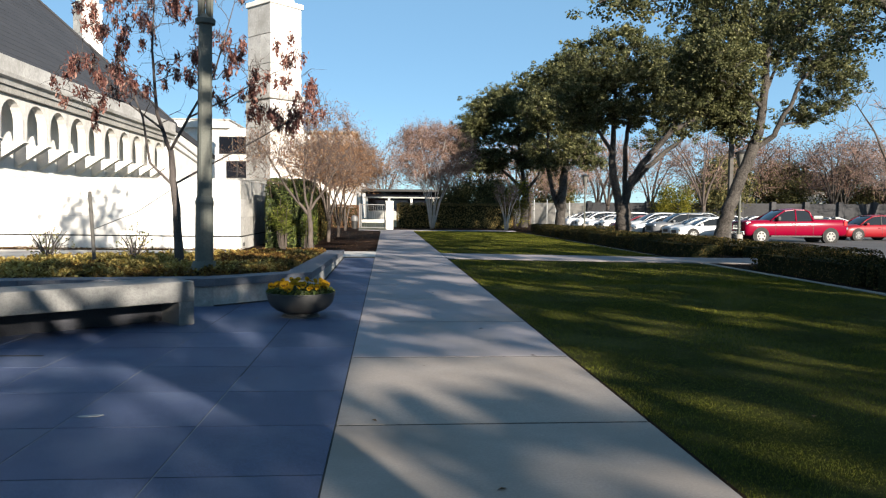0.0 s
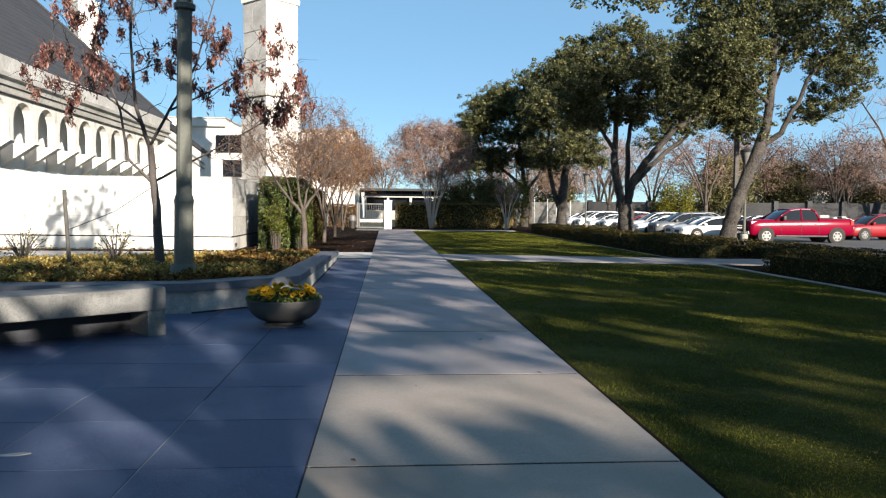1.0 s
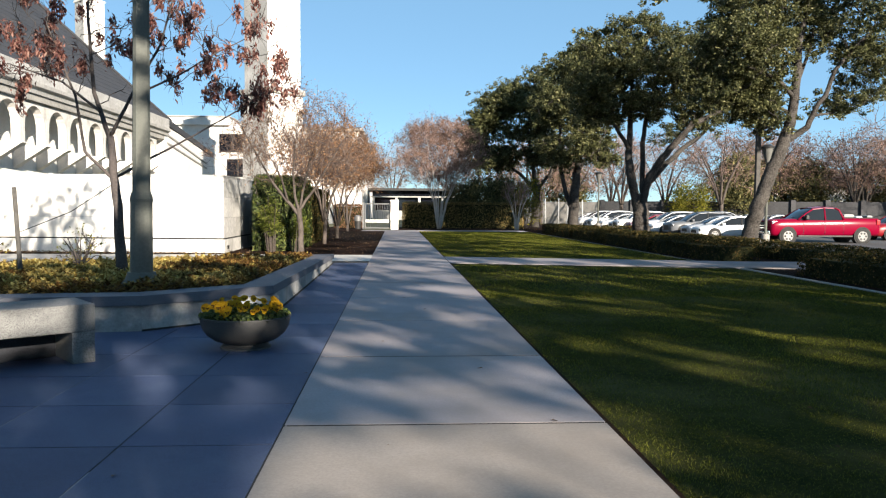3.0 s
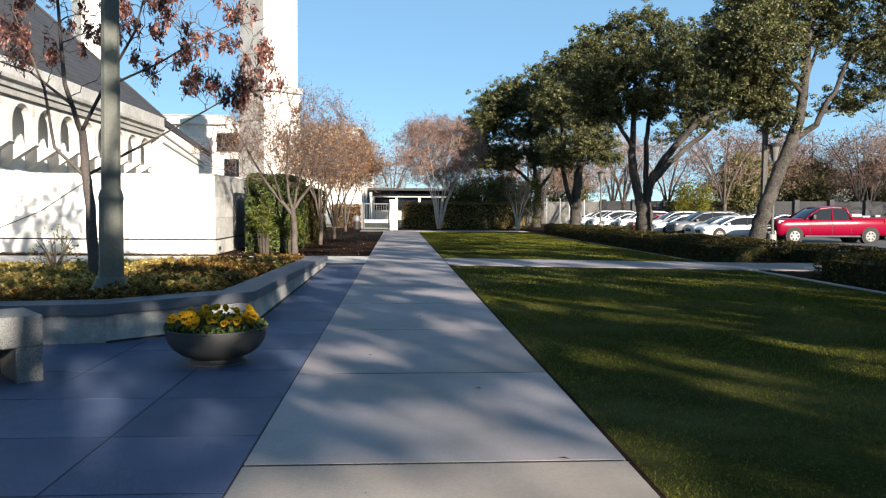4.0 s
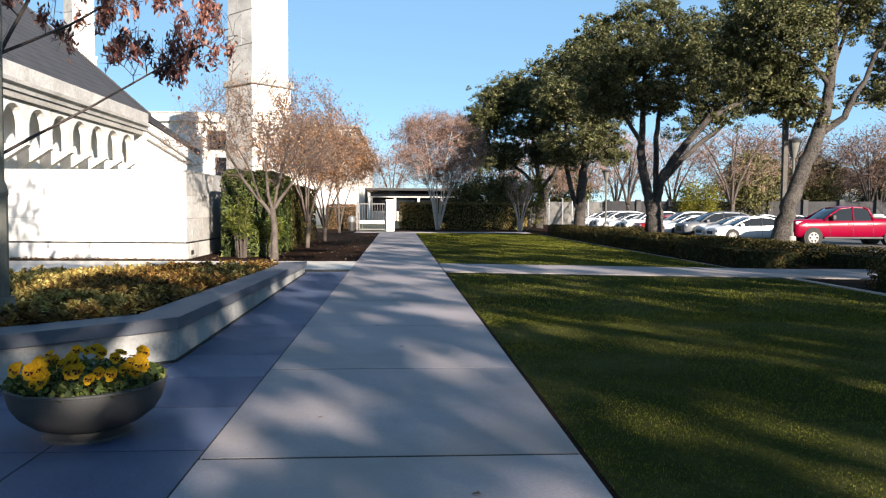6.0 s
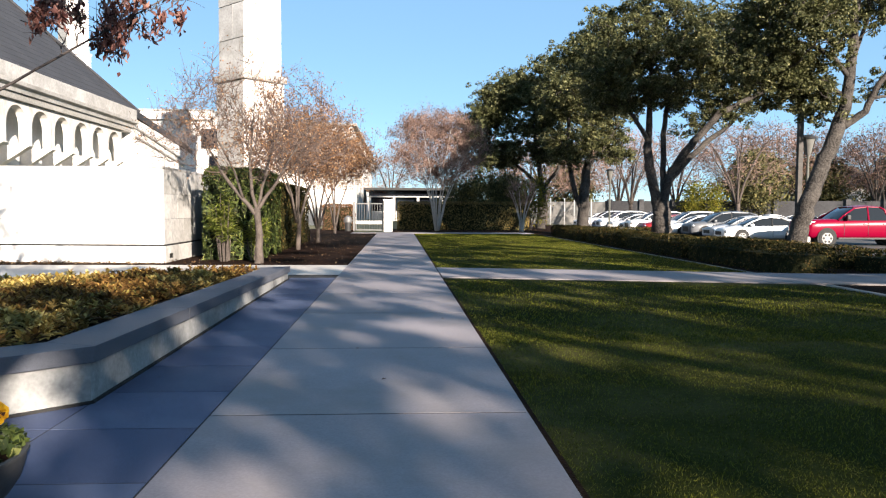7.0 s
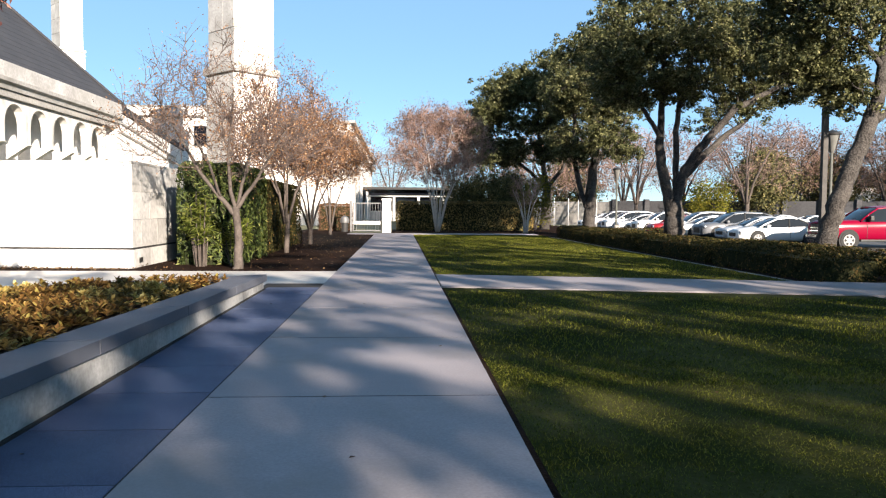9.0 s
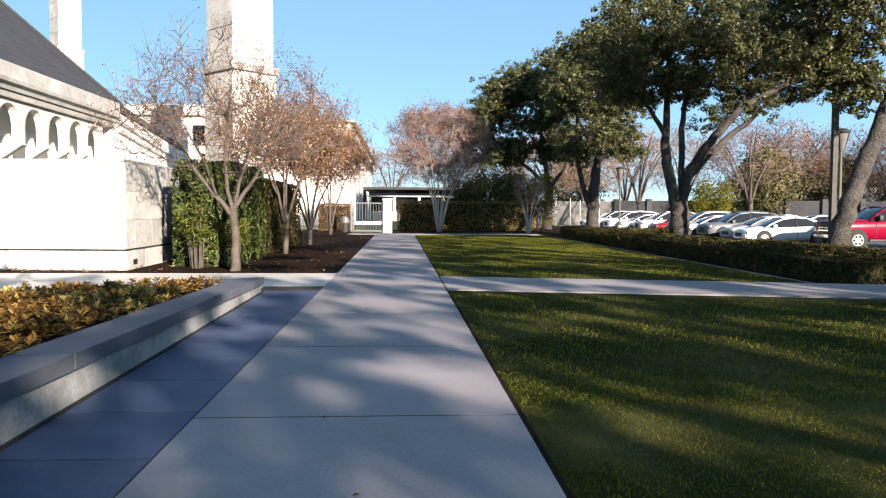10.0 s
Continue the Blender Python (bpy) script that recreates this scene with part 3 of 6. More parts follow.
# low wing beyond with a sloping parapet
part("wing_roof", Shape().add([(AX + 0.12, 48.6, 6.74), (AX + 0.12, 59.6, 5.52), (AX - 3, 59.6, 5.52), (AX - 3, 48.6, 6.74), (AX + 0.12, 48.6, 6.34), (AX + 0.12, 59.6, 5.20), (AX - 3, 59.6, 5.20), (AX - 3, 48.6, 6.34)], [(0, 1, 2, 3), (0, 4, 5, 1), (1, 5, 6, 2), (2, 6, 7, 3), (3, 7, 4, 0), (7, 6, 5, 4)]), SLATE, hall, "dark slate edge running down over the wing")
part("wing", Shape().add([(AX + 0.05, 47.8, -0.1), (AX + 0.05, 59.5, -0.1), (AX + 0.05, 59.5, 5.19), (AX + 0.05, 52.0, 5.97), (AX + 0.05, 47.8, 6.33),
                          (AX - 9, 47.8, -0.1), (AX - 9, 59.5, -0.1), (AX - 9, 59.5, 5.19), (AX - 9, 52.0, 5.97), (AX - 9, 47.8, 6.33)],
                         [(0, 1, 2, 3, 4), (9, 8, 7, 6, 5), (0, 5, 6, 1), (1, 6, 7, 2), (2, 7, 8, 3), (3, 8, 9, 4), (4, 9, 5, 0)]), STONE, hall, "white stone end wing with a sloping top")
for dz in (0.0, 0.5):
    part("string_course", Shape().tube([(AX + 0.08, 48.3, 5.80 - dz), (AX + 0.08, 57.6, 4.62 - dz * 0.7)], [0.07, 0.07], 4), STONE_DARK, hall, "dark sloping string course")

# ---- block with flat roof and windows beyond the hall ----
block = thing("office_block", (0, 0, 0), "flat-roofed white block with dark windows", "building")
part("wall", Shape().box(-30, -11.6, 66, 80, -0.1, 8.3), STONE, block, "white stone wall")
part("roof_edge", Shape().box(-30.2, -14.3, 65.6, 80.2, 8.3, 8.95), STONE, block, "pale stone roof edge", bevel=0.03)
part("coping", Shape().box(-30.3, -14.2, 65.5, 80.3, 8.95, 9.05), STONE_DARK, block)
for x0, x1, z0, z1 in ((-14.6, -11.8, 4.0, 5.5), (-15.2, -11.8, 6.1, 7.6)):
    w = part("window", Shape().box(x0, x1, 65.85, 65.98, z0, z1), DARKMETAL, block, "dark strip window")
    for i in range(3):
        d = (x1 - x0) / 3
        part("pane", Shape().box(x0 + d * i + 0.06, x0 + d * (i + 1) - 0.06, 65.80, 65.84, z0 + 0.08, z1 - 0.08), WINDOW, w)


# ---- towers ----
def tower(x, y, turn, label, half=1.55, band=9.95, top=16.1, lower=1.78):
    t = thing("tower", pose(x, y, 0, 0, 0, turn), label, "tower")
    part("core", Shape().box(-half + 0.05, half - 0.05, -half + 0.05, half - 0.05, -0.1, top), STONE_DARK, t)

    def courses(h, z0, z1, step):
        k = 0
        z = z0
        while z < z1 - 0.1:
            zz = min(z + step, z1)
            for s in range(4):
                m = Matrix.Rotation(s * math.pi / 2, 4, "Z")
                split = 0.15 if k % 2 else -0.15
                for a, b in ((-h, split * h), (split * h, h)):
                    # left-hand faces take the darker stone, so part of their shade is painted
                    part("stone", Shape().box(a + 0.008, b - 0.008, -h, -h + 0.12, z + 0.021, zz - 0.021), STONE if s in (0, 1) else STONE_WORN_SHADED, t, bevel=0.006, at=m)
            z, k = zz, k + 1

    courses(lower, -0.1, band - 0.35, 1.6)
    part("ledge", Shape().box(-lower - 0.12, lower + 0.12, -lower - 0.12, lower + 0.12, band - 0.35, band), STONE_DARK, t, "dark stepped stone ledge", bevel=0.05)
    courses(half, band, top, 1.76)
    part("crown", Shape().box(-half - 0.1, half + 0.1, -half - 0.1, half + 0.1, top, top + 0.3).box(-half + 0.3, half - 0.3, -half + 0.3, half - 0.3, top + 0.3, top + 1.9), STONE, t, "stepped stone crown", bevel=0.03)
    return t


tower(-7.6, 46.4, 45, "tall square limestone tower in stacked blocks", 1.14, 8.28, 13.55, 1.24)
tower(-40.3, 103.0, 45, "slender limestone tower behind the slate roof", 1.33, 20.6, 27.8, 1.48)

# ---- long hall behind the gate ----
far_hall = thing("far_hall", (0, 0, 0), "white stone hall with deep cornice behind the trees", "building")
part("wall", Shape().box(-20, -4.2, 73.5, 130, -0.1, 7.4), STONE, far_hall, "white stone wall")
part("cornice", Shape().box(-20.4, -3.6, 72.9, 130, 7.4, 7.75), STONE_WORN_SHADED, far_hall, bevel=0.03)
part("attic", Shape().box(-20.2, -3.9, 73.2, 130, 7.75, 8.75), STONE, far_hall)
part("coping", Shape().box(-20.4, -3.5, 72.8, 130, 8.75, 8.95), STONE_DARK, far_hall, bevel=0.02)
for yy in (79, 86, 93):
    part("pilaster", Shape().box(-4.2, -3.9, yy, yy + 1.2, 0, 7.4), STONE_WORN_SHADED, far_hall, bevel=0.02)
pavilion = thing("pavilion", (0, 0, 0), "low dark flat-roofed pavilion beyond the gate", "building")
part("roof", Shape().box(-4, 7.6, 96, 108, 3.70, 4.0), DARKMETAL, pavilion, "thin dark flat roof", bevel=0.03)
part("beam", Shape().box(-3.6, 7.2, 96.4, 96.7, 2.85, 3.02), STONE_DARK, pavilion, "pale beam under the eaves", bevel=0.02)
part("glass_wall", Shape().box(-3.4, 7.0, 97.2, 107, 0, 3.69), WINDOW, pavilion, "dark glass wall")
for i in range(4):
    part("post", Shape().box(-3.4 + 2.9 * i, -3.1 + 2.9 * i, 96.5, 96.8, 0, 2.845), STONE_WORN_SHADED, pavilion, "pale stone post")
for i in range(3):
    part("low_wall", Shape().box(-3.05 + 2.9 * i, -0.55 + 2.9 * i, 96.55, 96.75, 0, 1.2), STONE_DARK, pavilion, "low stone wall between the posts")


# ---- trees ----
def envelope(rng, blobs):
    """Points spread through egg-shaped blobs (cx, cy, cz, rx, ry, rz, count), thicker towards their skins."""
    out = []
    for cx, cy, cz, rx, ry, rz, k in blobs:
        d = rng.normal(size=(k, 3))
        d /= np.linalg.norm(d, axis=1)[:, None]
        r = rng.uniform(0.25, 1.0, k) ** 0.55
        out.append(np.array([cx, cy, cz]) + d * r[:, None] * np.array([rx, ry, rz]))
    return np.concatenate(out)


def grow(guides, targets, rng, tip=0.012, twigs=0, twig_len=0.5, thick=0.011, up=0.35, sag=0.0, split=False):
    """Limbs along the guides, and from them a bough to each target. Returns the wood, the fine twigs and all the tips."""
    wood, fine = [] if split else Shape(), Shape()
    pos, rad = [], []
    for pts, radii in guides:
        stem = Shape() if split else wood
        fine_pts, fine_r = [], []
        for i in range(len(pts) - 1):
            for k in range(4):
                f = k / 4
                p = Vector(pts[i]).lerp(Vector(pts[i + 1]), f)
                if i or k:
                    p += Vector(rng.normal(size=3) * radii[i] * 0.09)
                fine_pts.append(p)
                fine_r.append(radii[i] + (radii[i + 1] - radii[i]) * f)
        fine_pts.append(Vector(pts[-1]))
        fine_r.append(radii[-1])
        stem.tube(fine_pts, fine_r, 9)
        if split:
            wood.append(stem)
        pos += [tuple(p) for p in fine_pts[3:]]
        rad += fine_r[3:]
    P, R = np.array(pos), np.array(rad)
    centre = P.mean(axis=0)
    order = np.argsort(np.min(np.linalg.norm(targets[:, None, :] - P[None, :, :], axis=2), axis=1))
    tips = []
    for T in targets[order]:
        d = np.linalg.norm(P - T, axis=1) + np.maximum(0, P[:, 2] - T[2] + 0.3) * 0.9
        i = int(np.argmin(d))
        a, b = Vector(P[i]), Vector(T)
        L = (b - a).length
        if L < 0.05:
            continue
        r0 = min(R[i] * 0.75, tip + thick * L)
        k = 4
        pts, radii = [], []
        for s in range(k + 1):
            f = s / k
            q = a.lerp(b, f) + Vector((0, 0, up * L * f * (1 - f))) - Vector((0, 0, sag * L * f * f))
            if 0 < s:
                q += Vector(rng.normal(size=3)) * L * 0.045
            pts.append(q)
            radii.append(r0 + (tip - r0) * f)
        (fine if split else wood).tube(pts, radii, 5, False)
        tips.append((pts[-1], (pts[-1] - pts[-3]).normalized()))
        P = np.concatenate([P, np.array([tuple(q) for q in pts[1:]])])
        R = np.concatenate([R, np.array(radii[1:])])
        for _ in range(twigs):
            s = pts[rng.integers(1, k + 1)]
            w = (tips[-1][1] + Vector(rng.normal(size=3)) * 0.75 + Vector((0, 0, 0.25))).normalized()
            l = twig_len * rng.uniform(0.5, 1.3)
            m = s + w * l * 0.5
            e = s + w * l + Vector(rng.normal(size=3)) * l * 0.12
            fine.tube([s, m, e], [tip * 0.7, tip * 0.5, tip * 0.25], 3, False)
            tips.append((e, w))
    return wood, fine, tips


def clumps(rng, tips, per, rx, rz, sag=0.0):
    c = np.array([tuple(p) for p, _ in tips])
    n = rng.integers(int(per * 0.5), int(per * 1.5) + 1, len(c))
    c = np.repeat(c, n, axis=0)
    o = rng.normal(size=c.shape) * np.array([rx, rx, rz]) * 0.55
    o[:, 2] -= sag
    return c + o


def tufts(rng, tips, per, rx, rz):
    """Leaves in small tufts round each tip: their places and the ways that they face."""
    c = np.array([tuple(p) for p, _ in tips])
    c = np.repeat(c, rng.integers(3, 7, len(c)), axis=0)
    c = c + rng.normal(size=c.shape) * np.array([rx, rx, rz]) * 0.62
    size = rng.uniform(0.7, 1.35, len(c)) * rx * 0.42
    k = rng.integers(int(per * 0.13), int(per * 0.32) + 1, len(c))
    d = rng.normal(size=(k.sum(), 3))
    d /= np.linalg.norm(d, axis=1)[:, None]
    d[:, 2] += 0.25
    r = rng.uniform(0.25, 1.0, len(d)) ** 0.6 * np.repeat(size, k)
    return np.repeat(c, k, axis=0) + d * r[:, None] * np.array([1.0, 1.0, 0.72]), d + np.array([0, 0, 0.35])


def oak(at, seed, guides, blobs, label, per=150, leaf=0.17, rx=1.0, rz=0.6, group="oaks by the car park", k=1.0):
    rng = np.random.default_rng(seed)
    guides = [([tuple(c * k for c in p) for p in pts], [r * k for r in radii]) for pts, radii in guides]
    blobs = [(*(c * k for c in b[:6]), b[6]) for b in blobs]
    t = thing("oak_tree", at, label, "tree", group)
    wood, _, tips = grow(guides, envelope(rng, blobs), rng, 0.02, 0, 0.5, 0.014)
    part("trunk", wood, BARK, t, "grey furrowed trunk and limbs", smooth="all")
    at_leaf, out = tufts(rng, tips, per, rx, rz)
    part("crown", leaf_mesh("crown", OAK_LEAF, at_leaf, leaf, rng, 0.12, 0.6, 0.0, out), OAK_LEAF, t, "dense small dark green leaves")
    return t


# leaning oak beside the red pickup
oak((14.1, 31.7, -0.2), 11,
    [([(0, 0, -0.1), (0.08, 0.05, 0.7), (0.34, 0, 1.7), (0.75, 0, 2.8), (1.07, 0, 3.56), (1.49, 0.1, 4.6)], [0.36, 0.32, 0.29, 0.27, 0.26, 0.25]),
     ([(1.42, 0.1, 4.4), (1.73, 0.1, 5.4), (1.96, 0.2, 7.1), (2.02, 0.2, 8.6), (2.3, 0.3, 9.8), (2.7, 0.4, 11.6)], [0.24, 0.20, 0.17, 0.14, 0.10, 0.04]),
     ([(1.55, 0.1, 4.5), (2.26, -0.2, 5.05), (2.57, -0.3, 5.86), (2.89, -0.4, 6.35), (3.2, -0.4, 7.3), (4.0, -0.4, 8.25), (5.4, -0.6, 9.6)], [0.15, 0.12, 0.10, 0.09, 0.08, 0.06, 0.025]),
     ([(1.85, 0.2, 6.3), (0.9, -0.4, 6.9), (-0.3, -0.8, 7.2), (-1.6, -1.0, 7.5)], [0.1, 0.08, 0.06, 0.03]),
     ([(1.75, 0.1, 5.6), (1.0, 0.4, 6.1), (0.1, 0.6, 6.3), (-1.0, 0.7, 6.3)], [0.07, 0.06, 0.04, 0.02]),
     ([(2.0, 0.2, 7.6), (1.0, 0.6, 8.8), (0.3, 0.8, 10.2)], [0.09, 0.07, 0.03]),
     ([(2.0, 0.2, 6.9), (2.7, 0.6, 8.3), (3.1, 0.8, 10.4)], [0.08, 0.06, 0.03]),
     ([(2.5, -0.3, 5.5), (2.9, 0.0, 5.6), (3.6, 0.3, 5.7), (4.8, 0.6, 6.2)], [0.06, 0.05, 0.04, 0.02])],
    [(-0.7, -0.3, 7.6, 1.9, 2.2, 1.6, 125), (-0.7, 0, 8.9, 1.5, 2.0, 1.2, 56), (0.3, 0.6, 9.5, 1.9, 2.2, 1.6, 80), (1.6, 0.6, 11.3, 3.0, 2.8, 1.5, 110), (4.3, 0.4, 9.8, 1.8, 2.4, 1.7, 84), (4.9, 0.4, 7.6, 1.4, 2.0, 1.3, 62), (2.6, 0.8, 9.4, 1.2, 1.6, 1.2, 30),
     (4.4, 0.5, 6.2, 1.1, 1.3, 0.5, 22), (0.4, 0.3, 6.0, 1.2, 1.2, 0.7, 44), (2.5, 0.6, 8.3, 0.8, 1.6, 1.4, 10), (-1.4, -0.2, 6.5, 1.2, 1.2, 0.6, 34), (1.0, 0.3, 5.2, 0.9, 0.8, 0.4, 12)],
    "leaning evergreen oak beside the red pickup", per=170, rx=0.50, rz=0.34, leaf=0.11)
# twin-stemmed oak
oak((13.4, 43.2, -0.17), 12,
    [([(0, 0, -0.1), (0.0, 0, 0.35), (0.0, 0, 1.0), (0.0, 0, 1.9)], [0.60, 0.50, 0.46, 0.36]),
     ([(-0.08, 0, 1.2), (-0.30, 0, 2.3), (-0.55, 0.1, 3.5), (-0.68, 0.2, 4.5), (-0.62, 0.3, 5.7), (-0.5, 0.4, 8.4), (-0.3, 0.4, 11.0)], [0.27, 0.26, 0.25, 0.22, 0.17, 0.11, 0.05]),
     ([(0.08, 0, 1.3), (0.2, 0, 2.6), (0.45, -0.1, 3.5), (1.1, -0.2, 4.5), (1.95, -0.3, 5.5), (2.7, -0.4, 6.4), (3.7, -0.4, 6.9), (4.8, -0.5, 7.45), (6.0, -0.6, 7.7), (7.0, -0.6, 8.0)], [0.29, 0.26, 0.22, 0.20, 0.18, 0.16, 0.13, 0.10, 0.07, 0.03]),
     ([(0.10, 0, 2.2), (0.16, 0.3, 3.6), (0.2, 0.5, 5.4), (0.5, 0.6, 7.4), (1.2, 0.8, 9.6)], [0.16, 0.15, 0.14, 0.10, 0.05]),
     ([(0.45, -0.1, 3.2), (1.55, 0.3, 4.25), (2.62, 0.6, 5.16), (3.69, 0.8, 5.9), (4.3, 0.9, 6.5), (5.2, 0.9, 7.4)], [0.17, 0.16, 0.14, 0.11, 0.08, 0.03]),
     ([(-0.65, 0.2, 5.0), (-1.6, -0.3, 6.2), (-2.8, -0.6, 7.4), (-3.6, -0.6, 8.4)], [0.13, 0.10, 0.07, 0.03])],
    [(0.3, 0, 9.5, 3.3, 3.2, 2.2, 170), (-2.0, 0, 10.1, 2.1, 2.4, 1.7, 84), (2.4, 0, 10.2, 2.2, 2.6, 1.5, 76), (-3.0, 0, 8.5, 1.5, 2.2, 1.4, 66), (-1.9, 0, 7.3, 1.9, 2.2, 0.8, 60), (0.9, 0, 7.4, 2.0, 2.4, 0.8, 50), (3.4, 0.5, 6.6, 1.6, 1.2, 0.5, 22), (5.6, 0.2, 7.3, 1.6, 1.2, 0.5, 22), (4.2, 0, 9.4, 1.2, 2.0, 0.9, 30),
     (3.6, 0, 8.6, 1.7, 2.2, 1.3, 76), (5.8, 0, 8.7, 1.5, 2.0, 1.1, 54), (7.0, 0, 8.3, 1.0, 1.4, 0.6, 16), (3.0, 0, 7.3, 1.0, 1.2, 0.4, 10), (-0.6, 0, 11.8, 1.5, 1.6, 0.6, 22), (2.0, 0.8, 5.9, 0.8, 0.7, 0.4, 8)],
    "broad evergreen oak with two stems", per=170, rx=0.60, rz=0.38, leaf=0.13)
oak((13.05, 57.8, -0.14), 13,
    [([(0, 0, -0.1), (0.0, 0, 1.0), (0.1, 0, 2.6), (0.2, 0, 4.4)], [0.46, 0.40, 0.36, 0.30]),
     ([(0.0, 0, 1.4), (-0.48, 0.1, 2.5), (-0.85, 0.2, 4.2), (-1.1, 0.3, 5.6), (-1.0, 0.3, 7.4), (-1.3, 0.2, 10.0)], [0.19, 0.18, 0.17, 0.15, 0.12, 0.05]),
     ([(0.2, 0, 4.2), (0.5, 0.2, 6.2), (0.6, 0.1, 8.4), (0.4, 0.2, 12.6)], [0.27, 0.22, 0.16, 0.05]),
     ([(0.2, 0, 4.4), (1.4, -0.3, 6.0), (2.4, -0.6, 7.8)], [0.16, 0.12, 0.05])],
    [(0.2, 0, 9.6, 2.5, 3.0, 2.8, 140), (2.6, 0, 5.4, 0.9, 1.2, 0.6, 16), (-0.8, 0, 5.2, 1.2, 1.4, 0.5, 18), (-0.2, 0, 12.0, 1.7, 2.2, 1.4, 66), (1.3, 0, 12.6, 1.7, 2.2, 1.7, 60), (1.6, 0, 8.8, 1.9, 2.6, 1.8, 76), (-1.6, 0, 9.4, 1.6, 2.4, 1.7, 66), (2.0, 0, 6.2, 1.2, 1.8, 1.1, 40), (-0.6, 0, 6.2, 2.0, 2.2, 1.0, 60)],
    "tall evergreen oak with a dense crown", per=155, leaf=0.15, rx=0.68, rz=0.44)
oak((11.6, 65.6, -0.1), 14,
    [([(0, 0, -0.1), (0.05, 0, 1.8), (0.1, 0, 3.4)], [0.40, 0.33, 0.30]),
     ([(0.1, 0, 3.1), (-1.1, 0.2, 4.4), (-2.4, 0.3, 5.4), (-4.4, 0.3, 7.0)], [0.18, 0.14, 0.11, 0.05]),
     ([(0.1, 0, 3.4), (-0.3, 0.2, 5.6), (-0.7, 0.1, 8.5), (-0.2, 0.2, 12.4)], [0.22, 0.17, 0.12, 0.05]),
     ([(0.1, 0, 3.2), (1.2, -0.3, 4.6), (2.0, -0.6, 7.4)], [0.17, 0.13, 0.05])],
    [(-1.6, 0, 9.0, 3.2, 3.2, 2.5, 140), (-4.0, 0, 5.3, 1.2, 1.2, 0.5, 18), (0.3, 0, 12.0, 1.5, 2.2, 2.0, 76), (-2.2, 0, 11.0, 1.6, 2.2, 1.5, 66), (-4.2, 0, 9.8, 1.5, 2.2, 1.6, 66), (-5.2, 0, 7.8, 1.2, 1.8, 1.4, 56), (1.0, 0, 8.6, 1.6, 2.2, 2.2, 60), (-6.0, 0, 6.8, 0.8, 1.2, 0.6, 18), (-3.2, 0, 5.9, 2.0, 2.0, 0.9, 60), (0.2, 0, 6.0, 1.7, 1.8, 0.9, 44)],
    "spreading evergreen oak at the end of the row", per=150, leaf=0.17, rx=0.72, rz=0.46)
# oak above the walk, and unseen oaks added out of view to shade it
oak((13.8, 16.2, -0.2), 15,
    [([(0, 0, -0.1), (-0.1, 0, 2.2), (0.0, 0, 3.8)], [0.46, 0.38, 0.34]),
     ([(0, 0, 3.6), (-1.4, 0.3, 5.6), (-3.0, 0.6, 7.4), (-5.2, 0.8, 8.2), (-7.6, 0.6, 8.6)], [0.26, 0.22, 0.17, 0.11, 0.04]),
     ([(0, 0, 3.8), (0.3, -0.4, 7.0), (0.2, -0.8, 10.0), (0.5, -1.0, 13.0)], [0.26, 0.2, 0.13, 0.05]),
     ([(0, 0, 3.7), (1.8, 0.6, 6.0), (4.2, 1.0, 8.0)], [0.22, 0.15, 0.05]),
     ([(-0.4, 0, 4.4), (-1.6, -2.2, 6.4), (-2.6, -4.6, 8.4)], [0.2, 0.14, 0.05])],
    [(-1.0, 0, 11.2, 5.0, 5.4, 2.8, 90), (-5.6, 0.2, 9.6, 3.0, 4.6, 1.7, 44), (3.4, 0, 9.8, 3.6, 4.6, 2.4, 60), (-2.0, -4.0, 9.6, 3.6, 3.0, 2.0, 32), (-9.0, 0.2, 7.3, 1.9, 1.2, 0.5, 20), (-4.8, 0, 6.7, 1.6, 1.4, 0.8, 20)],
    "large evergreen oak with limbs over the lawn", per=190, rx=0.55, rz=0.30, leaf=0.095, k=0.9)
shade_oak = oak(pose(17.45, 1.37, -0.1, 0, 0, 193.5), 16,
    [([(0, 0, -0.1), (-0.1, 0, 2.2), (0.0, 0, 3.4)], [0.26, 0.2, 0.17]),
     ([(0, 0, 3.3), (-1.8, 0.3, 5.6), (-4.4, 0.6, 7.6)], [0.11, 0.08, 0.03]),
     ([(0, 0, 3.4), (0.3, -0.4, 6.6), (0.2, -0.8, 10.0)], [0.12, 0.08, 0.03]),
     ([(0, 0, 3.4), (1.8, 0.8, 5.6), (4.0, 1.4, 7.6)], [0.11, 0.08, 0.03]),
     ([(0, 0, 3.4), (-0.8, -2.2, 6.0), (-1.6, -4.6, 8.0)], [0.11, 0.08, 0.03]),
     ([(0, 0, 3.4), (0.6, 2.4, 6.0), (1.0, 4.6, 8.0)], [0.11, 0.08, 0.03])],
    [(0, 0, 8.6, 6.4, 6.4, 3.6, 105), (0, 0, 6.2, 5.0, 5.0, 1.6, 25)],
    "unseen evergreen oak added to shade the walk and lawn", per=260, rx=0.52, rz=0.30, leaf=0.17)
# added copies, set wherever their shadows suit the ground
for x, y, turn, s in ((15.98, -32.75, 17.3, 1.00), (9.88, -16.45, 251.5, 0.93), (22.63, -9.33, 332.3, 0.74), (16.27, -22.97, 21.8, 0.87), (2.77, -3.79, 20.4, 0.86), (12.26, -7.02, 183.8, 0.82), (17.51, -8.53, 320.0, 1.12), (14.42, -18.36, 323.2, 0.64), (5.60, -22.43, 22.0, 0.84), (2.63, -16.25, 205.1, 0.86), (22.61, -16.23, 274.8, 0.91)):
    copy_thing(shade_oak, pose(x, y, -0.1, 0, 0, turn) @ Matrix.Diagonal((s, s, s, 1)))


